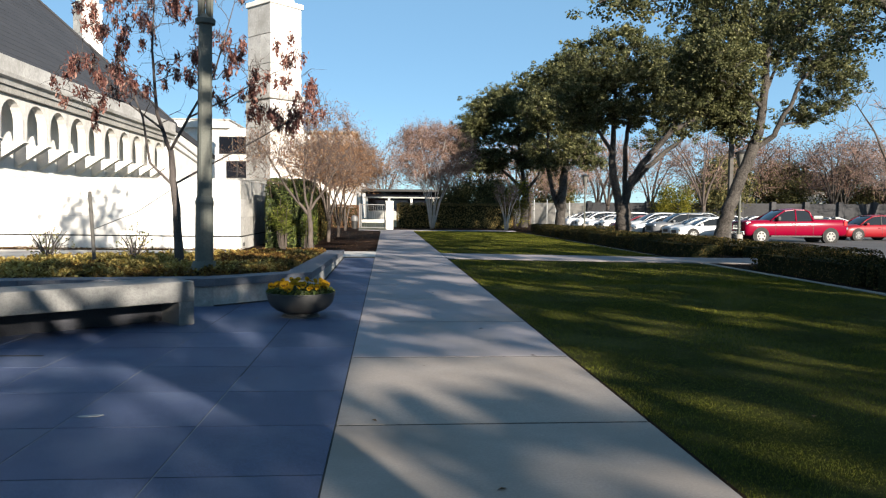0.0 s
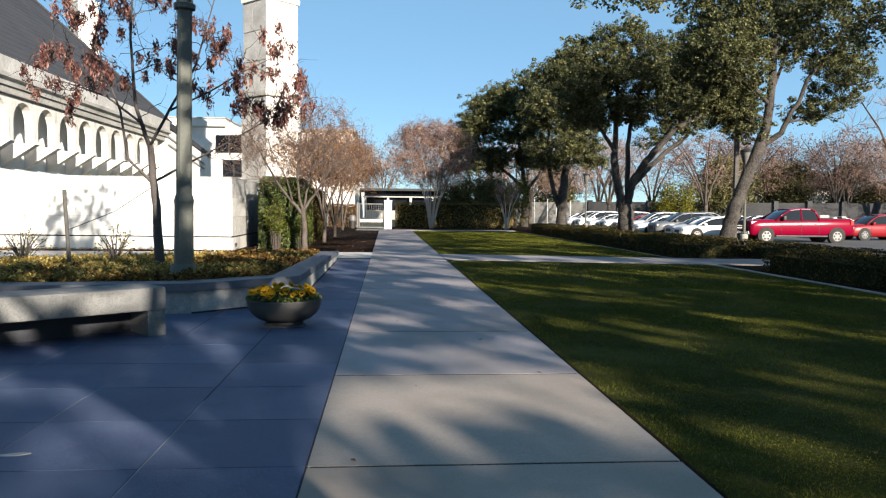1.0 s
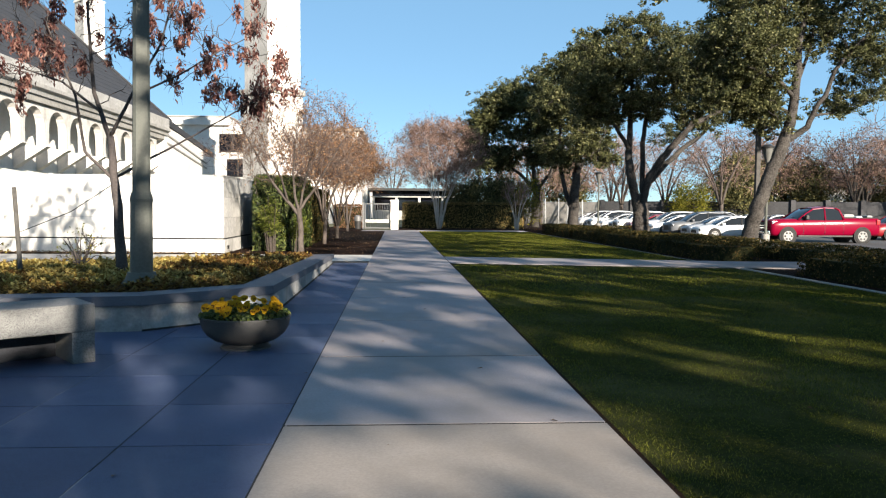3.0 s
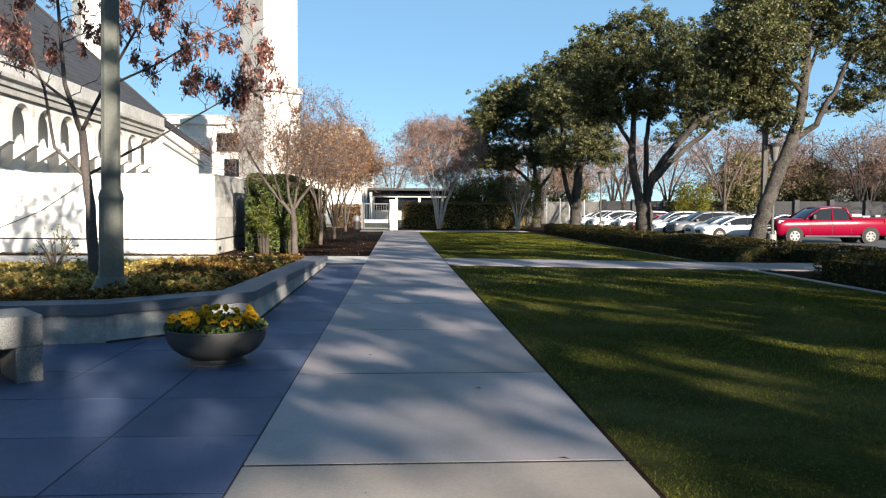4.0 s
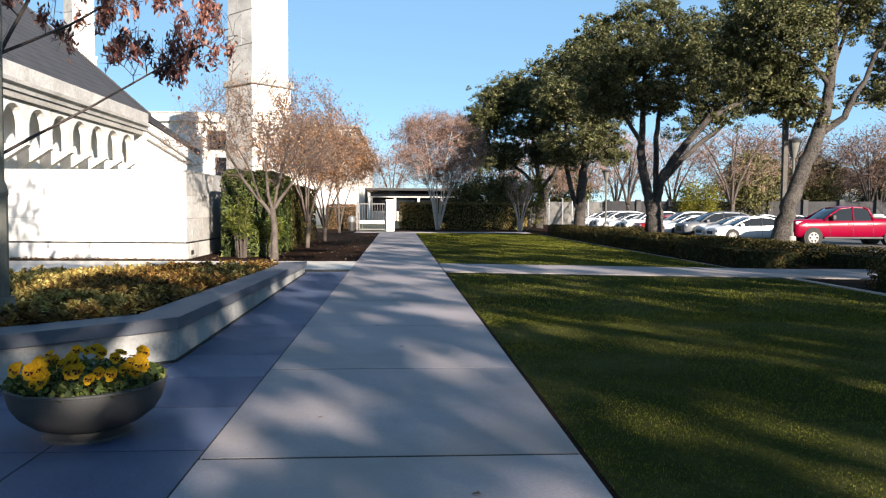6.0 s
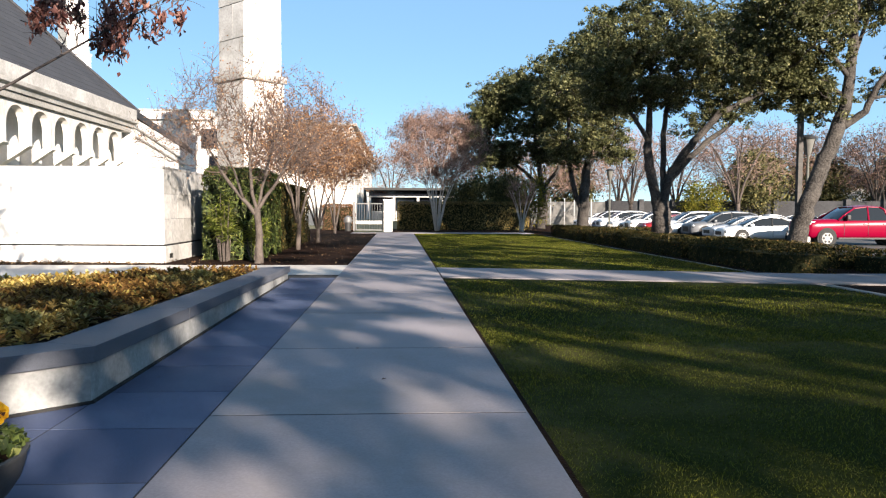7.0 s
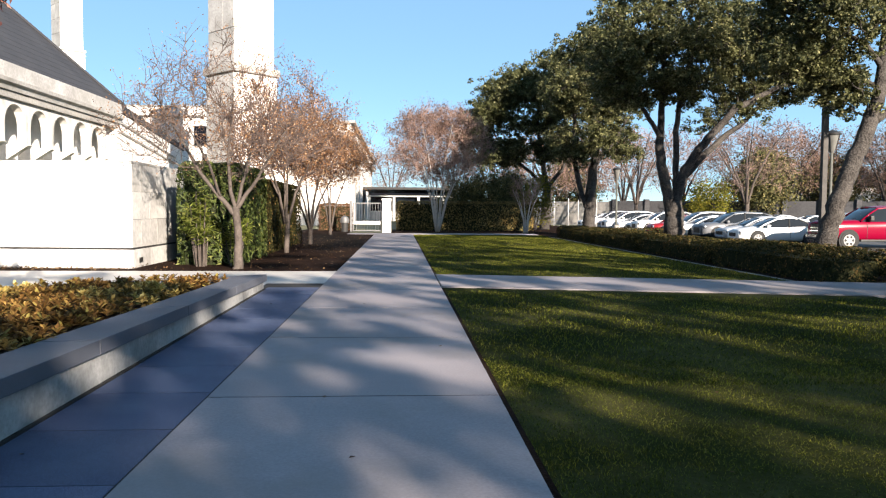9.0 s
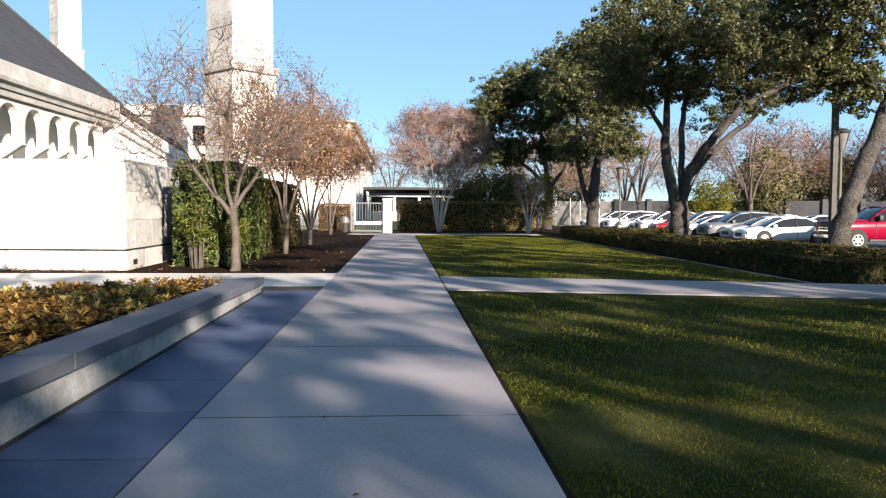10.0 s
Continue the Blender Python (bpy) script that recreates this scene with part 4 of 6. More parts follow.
# ---- crape myrtles ----
def myrtle(at, seed, stems, blobs, label, bark, twigs=4, leaves=6, tan=0.07, tip=0.008, spread=0.14, leaf_mat=TAN_LEAF, twig_mat=TWIG):
    rng = np.random.default_rng(seed)
    t = thing("crape_myrtle", at, label, "tree")
    wood, fine, tips = grow(stems, envelope(rng, blobs), rng, tip, twigs, 0.55, 0.009, 0.1, 0.0, True)
    for w in wood:
        part("stem", w, bark, t, "smooth pale stem", smooth="all")
    part("branchwork", fine, twig_mat, t, "fine bare twigs")
    if leaves:
        part("foliage", leaf_mesh("leaves", leaf_mat, clumps(rng, tips, leaves, spread, spread), tan, rng, 0.0, 0.6, 0.4), leaf_mat, t, "withered tan leaves")
    return t


def vase(k, r0, fork, reach, top, rng, base_r=0.05):
    out = []
    for i in range(k):
        a = 2 * math.pi * i / k + rng.uniform(-0.3, 0.3)
        c, s = math.cos(a), math.sin(a)
        m = rng.uniform(0.75, 1.15)
        out.append(([(c * base_r, s * base_r, fork), (c * reach * 0.18 * m, s * reach * 0.18 * m, fork + (top - fork) * 0.3), (c * reach * 0.5 * m, s * reach * 0.5 * m, fork + (top - fork) * 0.65), (c * reach * m, s * reach * m, top)],
                    [r0, r0 * 0.75, r0 * 0.45, r0 * 0.15]))
    return out


vr = random.Random(9)
myrtle((-3.34, 25.3, 0.0), 21, [([(0, 0, -0.05), (0.02, 0, 0.15), (0.02, 0, 0.7), (-0.03, 0, 1.4)], [0.125, 0.10, 0.088, 0.082]),
        ([(-0.03, 0, 1.2), (-0.36, 0, 1.6), (-0.80, 0, 2.15), (-1.3, 0.1, 3.0), (-1.8, 0.1, 3.9)], [0.058, 0.052, 0.042, 0.026, 0.008]),
        ([(-0.03, 0, 1.35), (-0.16, 0.1, 1.75), (-0.24, 0.2, 2.5), (-0.1, 0.2, 4.0)], [0.050, 0.044, 0.032, 0.008]),
        ([(0, 0, 1.35), (0.16, 0, 1.62), (0.46, -0.1, 2.0), (0.85, -0.1, 2.7), (1.4, -0.1, 3.6)], [0.052, 0.046, 0.038, 0.026, 0.008]),
        ([(0, 0, 1.35), (0.05, 0.3, 1.9), (0.2, 0.7, 2.8), (0.5, 1.0, 3.8)], [0.044, 0.038, 0.026, 0.008]),
        ([(-0.36, 0, 1.6), (-0.5, -0.4, 2.3), (-0.9, -0.8, 3.2)], [0.034, 0.026, 0.008])],
       [(-0.5, 0, 3.2, 2.5, 2.2, 1.1, 170), (-0.9, 0, 3.9, 1.6, 1.5, 0.8, 50), (1.2, 0, 3.0, 1.3, 1.3, 0.9, 54), (-0.3, 0, 4.6, 1.5, 1.3, 0.6, 26)], "slender crape myrtle with withered tan leaves", BARK_PALE, 6, 3, 0.046, 0.009)
myrtle((-3.2, 31.6, 0.0), 22, [([(0, 0, -0.05), (0.05, 0, 1.2)], [0.085, 0.07])] + vase(6, 0.048, 0.9, 1.8, 4.0, vr),
       [(0, 0, 3.4, 2.1, 2.0, 1.15, 215), (0.1, 0, 4.9, 1.4, 1.3, 0.8, 34)], "crape myrtle thick with orange-brown leaves", BARK_PALE, 6, 10, 0.058, 0.010)
myrtle((-3.15, 37.4, 0.0), 23, [([(0, 0, -0.05), (0.0, 0, 0.8)], [0.085, 0.075])] + vase(6, 0.048, 0.6, 2.0, 3.9, vr),
       [(0.3, 0, 3.4, 2.4, 2.0, 1.15, 215), (0.2, 0, 4.7, 1.6, 1.3, 0.7, 30)], "crape myrtle thick with orange-brown leaves", BARK_PALE, 6, 10, 0.064, 0.010)
myrtle((-3.4, 48.6, 0.0), 24, [([(0, 0, -0.05), (0.0, 0, 0.6)], [0.09, 0.08])] + vase(4, 0.06, 0.4, 1.7, 4.0, vr),
       [(0.2, 0, 3.9, 2.2, 2.0, 1.5, 150)], "crape myrtle with pale stems and brown leaves", BARK_PALE, 5, 10, 0.065)
myrtle((2.72, 55.6, 0.0), 25, vase(9, 0.056, -0.05, 2.9, 6.4, vr, 0.10),
       [(0, 0, 5.3, 3.6, 3.2, 2.3, 620), (0, 0, 6.9, 2.6, 2.4, 1.1, 160)], "large bare crape myrtle with whitish stems and reddish twigs", BARK_WHITE, 11, 2, 0.085, 0.012, 0.14, BROWN_LEAF, TWIG_PINK)
myrtle((8.0, 53.3, 0.0), 26, vase(6, 0.05, -0.05, 0.9, 2.6, vr, 0.1),
       [(0, 0, 2.6, 1.1, 1.0, 0.9, 90)], "small bare crape myrtle with whitish stems", BARK_WHITE, 5, 1, 0.07, 0.01, 0.14, OLIVE_LEAF, TWIG_PINK)

# ---- red-leaved young tree in the planter ----
rr = np.random.default_rng(31)
red = thing("red_tree", Matrix.Translation((-4.52, 13.5, 0.28)) @ Matrix.Diagonal((0.95, 0.95, 0.95, 1)), "young tree with drooping dull red leaves in planter", "tree")
rw, rf, rt = grow([([(0, 0, 0), (-0.03, 0, 1.0), (-0.1, 0, 1.75), (-0.14, 0, 2.3)], [0.095, 0.075, 0.066, 0.052]),
                   ([(-0.14, 0, 2.25), (-0.42, 0.1, 3.0), (-0.50, 0.1, 4.2), (-0.45, 0.2, 5.8)], [0.040, 0.032, 0.022, 0.008]),
                   ([(-0.14, 0, 2.3), (0.25, -0.2, 2.9), (0.75, -0.3, 3.7), (1.15, -0.4, 5.0)], [0.030, 0.024, 0.017, 0.007]),
                   ([(-0.08, 0, 1.6), (-0.5, -0.1, 2.05), (-0.62, -0.1, 2.9), (-1.0, -0.2, 4.0)], [0.028, 0.024, 0.019, 0.008]),
                   ([(-0.08, 0, 1.65), (0.5, 0.0, 1.98), (1.0, 0.05, 2.26), (1.8, 0.05, 2.72), (2.6, 0.1, 3.2)], [0.024, 0.019, 0.015, 0.011, 0.006]),
                   ([(0.25, -0.2, 2.9), (0.9, 0.1, 3.3), (1.5, 0.2, 3.7), (2.1, 0.2, 4.0)], [0.020, 0.015, 0.011, 0.006]),
                   ([(-0.3, 0, 2.7), (-1.0, 0.3, 3.2), (-1.9, 0.4, 3.5)], [0.024, 0.018, 0.008])],
                  envelope(rr, [(-0.5, 0, 4.3, 1.5, 1.5, 1.3, 76), (-1.5, 0.1, 3.5, 1.0, 1.0, 0.5, 40), (1.0, 0, 3.8, 1.1, 1.1, 0.8, 40), (1.8, 0.2, 3.9, 0.8, 0.7, 0.5, 28), (1.9, 0.1, 3.05, 0.7, 0.4, 0.25, 22), (2.5, 0.1, 3.3, 0.4, 0.3, 0.3, 10), (-0.2, 0, 5.7, 1.1, 1.2, 0.9, 74), (-0.9, 0, 5.0, 1.0, 1.1, 0.8, 36), (0.9, 0, 5.4, 0.7, 0.8, 0.6, 10)]),
                  rr, 0.006, 2, 0.35, 0.007, 0.15, 0.1)
part("trunk", rw, BARK_DARK, red, "dark slender trunk with spreading limbs", smooth="all")
tagged(part("branchwork", rf, BARK_DARK, red), "", "", "", "stuff")
keep = [t for t in rt if rr.random() < 0.27]
cl = clumps(rr, keep, 48, 0.068, 0.13, 0.07)
part("foliage", leaf_mesh("leaves", RED_LEAF, cl, 0.092, rr, 0.0, 0.36, 1.0), RED_LEAF, red, "drooping dull red leaves")
stake = thing("tree_stake", (-6.10, 13.6, 0.28), "weathered wooden stake with a guy wire to young tree", "stake")
part("post", Shape().tube([(0.05, 0, -0.1), (-0.03, 0, 1.42)], [0.035, 0.032], 8), WOODPOLE, stake)
part("wire", Shape().tube([(0.0, 0, 0.72), (0.8, 0, 1.05), (1.5, 0, 1.52)], [0.008, 0.008, 0.008], 5), DARKMETAL, stake, "thin dark guy wire")


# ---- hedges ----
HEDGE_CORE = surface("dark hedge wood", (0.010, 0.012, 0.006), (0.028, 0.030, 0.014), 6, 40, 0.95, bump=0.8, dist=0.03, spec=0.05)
def hedge(name, x0, x1, y0, y1, h, seed, label, leaf_mat, leaf=0.05, dens=500, z=0.0, lump=0.06, group="", top=None, slim=0.6, loose=0.6):
    """A clipped hedge: an uneven dark core under a skin of leaves."""
    rng = np.random.default_rng(seed)
    t = thing(name, ((x0 + x1) / 2, (y0 + y1) / 2, z), label, "hedge", group)
    a, b = (x1 - x0) / 2, (y1 - y0) / 2
    hh = top or (lambda y: h)
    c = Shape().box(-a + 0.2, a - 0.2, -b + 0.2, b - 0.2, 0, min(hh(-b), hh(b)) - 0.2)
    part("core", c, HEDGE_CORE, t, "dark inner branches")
    area = {"t": 4 * a * b, "s": 2 * b * h * 2, "e": 2 * a * h * 2}
    tot = sum(area.values())
    n = int(tot * dens)
    pick = rng.random(n) * tot
    P, N = np.zeros((n, 3)), np.zeros((n, 3))
    u, v, sg = rng.uniform(-1, 1, n), rng.uniform(0, 1, n), rng.choice([-1, 1], n)
    mt, ms = pick < area["t"], (pick >= area["t"]) & (pick < area["t"] + area["s"])
    me = ~(mt | ms)
    P[mt] = np.stack([u[mt] * a, (v[mt] * 2 - 1) * b, np.array([hh(q) for q in (v[mt] * 2 - 1) * b])], 1) if mt.any() else P[mt]
    N[mt] = (0, 0, 1)
    ys = u[ms] * b
    P[ms] = np.stack([sg[ms] * a, ys, v[ms] * np.array([hh(q) for q in ys])], 1)
    N[ms] = np.stack([sg[ms], 0 * ys, 0 * ys + 0.25], 1)
    P[me] = np.stack([u[me] * a, sg[me] * b, v[me] * np.array([hh(q) for q in sg[me] * b])], 1)
    N[me] = np.stack([0 * u[me], sg[me], 0 * u[me] + 0.25], 1)
    k = np.array([noise.noise(Vector((p[0] * 1.3 + seed, p[1] * 1.3, p[2] * 1.6))) + 0.5 * noise.noise(Vector((p[0] * 4, p[1] * 4 + seed, p[2] * 4))) for p in P])
    P += N * (k * lump * 1.2 - rng.uniform(0, 0.09, n))[:, None]
    long = P[:, 1] if b > a else P[:, 0]
    dent = (1 - np.abs(np.sin(np.pi * (long + 0.25 * np.sin(long * 1.7 + seed)) / 1.15))) ** 2 * lump * 0.9
    P -= N * dent[:, None]
    r = min(0.32, h * 0.4)
    top_z = np.array([hh(q) for q in P[:, 1]])
    over = np.stack([np.maximum(0, np.abs(P[:, 0]) - (a - r)), np.maximum(0, np.abs(P[:, 1]) - (b - r)), np.maximum(0, P[:, 2] - (top_z - r))], 1)
    far = np.linalg.norm(over, axis=1) / r
    pull = np.where(far > 1, 1 - 1 / np.maximum(far, 1), 0)[:, None] * over
    P -= pull * np.stack([np.sign(P[:, 0]), np.sign(P[:, 1]), np.ones(n)], 1)
    P[:, 2] = np.maximum(P[:, 2], 0.02)
    part("foliage", leaf_mesh("foliage", leaf_mat, P, leaf, rng, 0, slim, 0, N, loose), leaf_mat, t)
    return t


for n, (y0, y1) in enumerate(((-6, 1.6), (1.7, 8.0), (8.1, 13.5), (13.6, 18.2))):
    hedge("clipped_hedge", 8.6, 10.1, y0, y1, 0.60, 40 + n, "low clipped hedge along the lawn edging", HEDGE_LEAF, 0.055, 560, -0.03, 0.17, "low hedges")
for n, (y0, y1) in enumerate(((22.3, 28.0), (28.05, 34.0), (34.05, 40.0), (40.05, 47.0))):
    hedge("clipped_hedge", 8.5, 10.0, y0, y1, 0.62, 50 + n, "low clipped hedge along the lawn edging", HEDGE_LEAF, 0.06, 430, -0.03, 0.16, "low hedges")
hedge("clipped_hedge", 11.2, 12.6, 18.4, 24.2, 0.56, 58, "low clipped hedge closing the end of the path", HEDGE_LEAF, 0.06, 430, -0.08, 0.08, "low hedges")
hedge("clipped_hedge", 11.0, 12.4, 24.3, 33.0, 0.58, 57, "low clipped hedge closing the end of the path", HEDGE_LEAF, 0.06, 430, -0.1, 0.12, "low hedges")
hedge("clipped_hedge", 9.0, 14.5, 47.3, 48.6, 0.5, 59, "low clipped hedge across the end of the lawn", HEDGE_LEAF, 0.08, 200, -0.03, 0.08, "low hedges")
hedge("tall_hedge", -5.05, -3.5, 26.35, 30.2, 2.5, 60, "tall clipped laurel hedge beside the white wall", TALL_HEDGE_LEAF, 0.13, 380, 0.0, 0.22, "", None, 0.28, 0.4)
hedge("tall_hedge", -5.0, -3.6, 30.3, 38.6, 2.3, 63, "tall dark clipped hedge behind the crape myrtles", HEDGE_LEAF, 0.08, 420, 0.0, 0.16, "", None, 0.5)
hedge("gate_hedge", 0.05, 9.3, 57.4, 58.8, 1.95, 61, "brownish clipped hedge beside the gate post", GATE_LEAF, 0.09, 260, 0.0, 0.1)
hedge("gate_hedge", -5.0, -2.75, 56.6, 57.8, 1.75, 62, "reddish-brown clipped hedge behind the gate", GATE_RUST, 0.09, 260, 0.0, 0.08)


def bush(name, at, seed, r, h, label, mat, per=60, leaf=0.1, tips_n=50, bark=BARK_DARK):
    rng = np.random.default_rng(seed)
    t = thing(name, at, label, "shrub")
    w, _, tips = grow(vase(6, 0.03, -0.05, r * 0.8, h * 0.8, random.Random(seed), 0.08), envelope(rng, [(0, 0, h * 0.55, r, r, h * 0.45, tips_n)]), rng, 0.008, 0, 0.3, 0.006)
    part("branchwork", w, bark, t)
    part("foliage", leaf_mesh("foliage", mat, clumps(rng, tips, per, 0.35 * r, 0.3 * r), leaf, rng, 0.2, 0.55), mat, t)
    return t


bush("evergreen_shrub", (6.6, 61.2, 0), 71, 2.0, 4.2, "dark rounded evergreen shrub by the far hedge", DARK_LEAF, 130, 0.14, 90)
bush("evergreen_shrub", (9.9, 60.6, 0), 72, 1.5, 3.9, "olive-green evergreen shrub by the far hedge", OLIVE_LEAF, 60, 0.14, 80)
bush("evergreen_shrub", (4.6, 61.0, 0), 73, 1.5, 3.4, "dark evergreen shrub by the far hedge", DARK_LEAF, 110, 0.14, 70)
bush("evergreen_shrub", (8.3, 61.6, 0), 74, 1.5, 4.0, "tall dark evergreen shrub by the far hedge", DARK_LEAF, 130, 0.14, 90)
bush("bare_shrub", (-6.0, 15.6, 0.28), 75, 0.4, 0.75, "small sparse shrub in planter", OLIVE_LEAF, 4, 0.05, 36)
bush("bare_shrub", (-7.6, 15.2, 0.28), 76, 0.45, 0.8, "small sparse shrub in planter", OLIVE_LEAF, 4, 0.05, 36)
fr2 = np.random.default_rng(77)
for at, h, n in (((-4.35, 26.05, 0.0), 1.8, 26), ((-3.6, 26.25, 0.0), 1.15, 16)):
    fern = thing("fern_clump", at, "arching yellow-green feathery clump at the foot of the hedge", "shrub")
    base, along, face, size = [], [], [], []
    for k in range(n):
        a, top = fr2.uniform(0, 6.28), h * fr2.uniform(0.45, 1.0)
        out = fr2.uniform(0.1, 0.42)
        tip = Vector((math.cos(a) * out, math.sin(a) * out, top))
        root = Vector((math.cos(a) * 0.12, math.sin(a) * 0.12, 0))
        part("cane", Shape().tube([root, root.lerp(tip, 0.6) + Vector((0, 0, 0.08)), tip], [0.014, 0.011, 0.006], 5), BARK_PALE, fern)
        for j in range(34):
            b, e = fr2.uniform(0, 6.28), fr2.uniform(-0.5, 0.9)
            base.append(tuple(tip - Vector((0, 0, fr2.uniform(0, top * 0.4)))))
            along.append((math.cos(b) * math.cos(e), math.sin(b) * math.cos(e), math.sin(e)))
            face.append((-math.cos(b) * math.sin(e), -math.sin(b) * math.sin(e), math.cos(e)))
            size.append(fr2.uniform(0.13, 0.24))
    part("foliage", oval_leaves("fronds", FERN_LEAF, np.array(base), np.array(along), np.array(face), size, 0.13), FERN_LEAF, fern, "long narrow yellow-green leaves")

# ---- ground cover in the planter ----
gr = np.random.default_rng(81)


def in_poly(p, poly):
    x, y = p[:, 0], p[:, 1]
    ok = np.ones(len(p), bool)
    for i in range(len(poly)):
        (x0, y0), (x1, y1) = poly[i], poly[(i + 1) % len(poly)]
        ok &= (x1 - x0) * (y - y0) - (y1 - y0) * (x - x0) > 0
    return ok


bed = inset(outer, 0.44)
cand = np.stack([gr.uniform(-8.2, -2.2, 5200), gr.uniform(9.8, 21.6, 5200)], 1)
cand = cand[in_poly(cand, bed)]
cand = cand[np.hypot(cand[:, 0] + 3.75, cand[:, 1] - 12.0) > 0.3]
pk = np.array([noise.noise(Vector((x * 0.55, y * 0.4, 3.3))) + 0.35 * noise.noise(Vector((x * 2.5, y * 2.5, 1.3))) + 0.30 * (-3.75 - x) for x, y in cand])
BED_RUST = leafy("rusty ground-cover leaves", [(0.0, (0.048, 0.0264, 0.0112)), (0.5, (0.128, 0.06864, 0.0224)), (0.85, (0.232, 0.1452, 0.0464)), (1.0, (0.192, 0.1672, 0.048))], 0.3)
BED_GREEN = leafy("olive ground-cover leaves", [(0.0, (0.05, 0.04, 0.014)), (0.5, (0.135, 0.090, 0.030)), (0.85, (0.235, 0.165, 0.058)), (1.0, (0.32, 0.25, 0.10))], 0.3)
for name, sel, mat, lab in (("ground_cover", pk > 0.19, BED_LEAF, "low yellow-green ground-cover leaves filling planter"), ("olive_cover", (pk <= 0.19) & (pk > 0.09), BED_GREEN, "low olive-green ground-cover leaves filling planter"), ("rusty_cover", pk <= 0.09, BED_RUST, "low rusty-brown ground-cover leaves filling planter")):
    per = 13
    base = cand[sel]
    nb = len(base)
    lift = gr.uniform(0.05, 0.15, nb) + 0.05 * np.array([noise.noise(Vector((x * 3, y * 3, 8.0))) for x, y in base])
    rep = np.repeat(np.stack([base[:, 0], base[:, 1], 0.33 - np.maximum(0, base[:, 1] - 11.7) * 0.015 + lift], 1), per, axis=0)
    tier = np.tile(np.arange(per), nb) / per                      # low, spreading leaves first, then the upright tuft
    a = np.tile(np.arange(per) * 2.4, nb) + np.repeat(gr.uniform(0, 6.28, nb), per) + gr.normal(size=nb * per) * 0.25
    e = 0.05 + 1.0 * tier + gr.normal(size=nb * per) * 0.2
    size = (0.104 - 0.040 * tier) * gr.uniform(0.75, 1.25, nb * per)
    rep[:, 2] -= (1 - tier) * 0.05
    along = np.stack([np.cos(a) * np.cos(e), np.sin(a) * np.cos(e), np.sin(e)], 1)
    face = np.stack([-np.cos(a) * np.sin(e), -np.sin(a) * np.sin(e), np.cos(e)], 1)
    tagged(part(name, oval_leaves(name, mat, rep, along, face, size, 0.44), mat), lab, "plants", "", "stuff")

# ---- lawn blades ----
def turf_blades(n, x0, x1, y0, y1, power, tall, wide):
    yy = y0 + (y1 - y0) * gr.random(n) ** power
    xx = gr.uniform(x0, x1, n)
    thick = np.array([noise.noise(Vector((x * 0.7, y * 0.7, 5.0))) + 0.6 * noise.noise(Vector((x * 3.5, y * 3.5, 2.0))) for x, y in zip(xx, yy)])
    hb = gr.uniform(0.45, 1.0, n) * tall * (1 + 0.55 * thick)
    an = gr.uniform(0, 2 * np.pi, n)
    wd = wide * gr.uniform(0.6, 1.3, n) * (1 + 0.1 * yy)
    lean = gr.normal(size=(n, 2)) * tall * 0.55
    root = np.stack([xx, yy, np.full(n, -0.028)], 1)
    sd = np.stack([np.cos(an) * wd, np.sin(an) * wd, 0 * an], 1)
    return np.stack([root - sd, root + sd, root + np.stack([lean[:, 0], lean[:, 1], hb], 1)], 1).reshape(-1, 3)


v = np.concatenate([turf_blades(460000, 1.10, 8.14, 1.9, 15.0, 1.6, 0.026, 0.0012), turf_blades(40000, 1.07, 8.14, -9.0, 2.0, 0.7, 0.026, 0.003), turf_blades(130000, 1.10, 8.14, 14.0, 49.4, 1.2, 0.04, 0.0024)])
v = v[np.repeat(~((v[::3, 1] > 21.0 - (v[::3, 0] - 1.0) * 0.2) & (v[::3, 1] < 24.1 - (v[::3, 0] - 1.0) * 0.2)), 3)]
tagged(part("grass", tri_mesh("grass", GRASS, v, np.arange(len(v)).reshape(-1, 3)), GRASS), "short mown grass blades of the lawn", "grass", "", "stuff")

# ---- fallen leaves ----
lx, ly = gr.uniform(-5.6, -1.15, 700), gr.uniform(24.8, 45, 700)
wx, wy = gr.uniform(-16, -5.6, 2600), gr.uniform(24.8, 26.2, 2600)
bx, by = gr.uniform(0, 10, 500), gr.uniform(51.6, 57, 500)
lit = np.concatenate([np.stack([lx, ly, gr.uniform(0.004, 0.03, 700)], 1), np.stack([wx, wy, gr.uniform(0.004, 0.05, 2600)], 1), np.stack([bx, by, gr.uniform(0.0, 0.03, 500)], 1)])
tagged(part("leaf_litter", leaf_mesh("leaf_litter", LITTER, lit, 0.055, gr, 0.8, 0.6), LITTER), "dry tan fallen leaves on the mulch", "leaves", "", "stuff")
sx, sy = gr.uniform(-3.0, 7.5, 60), gr.uniform(1.0, 24, 60)
tagged(part("fallen_leaves", leaf_mesh("fallen_leaves", LITTER, np.stack([sx, sy, np.full(60, 0.006)], 1), 0.045, gr, 3.0, 0.6), LITTER), "few dry fallen leaves on walk and lawn", "leaves", "", "stuff")


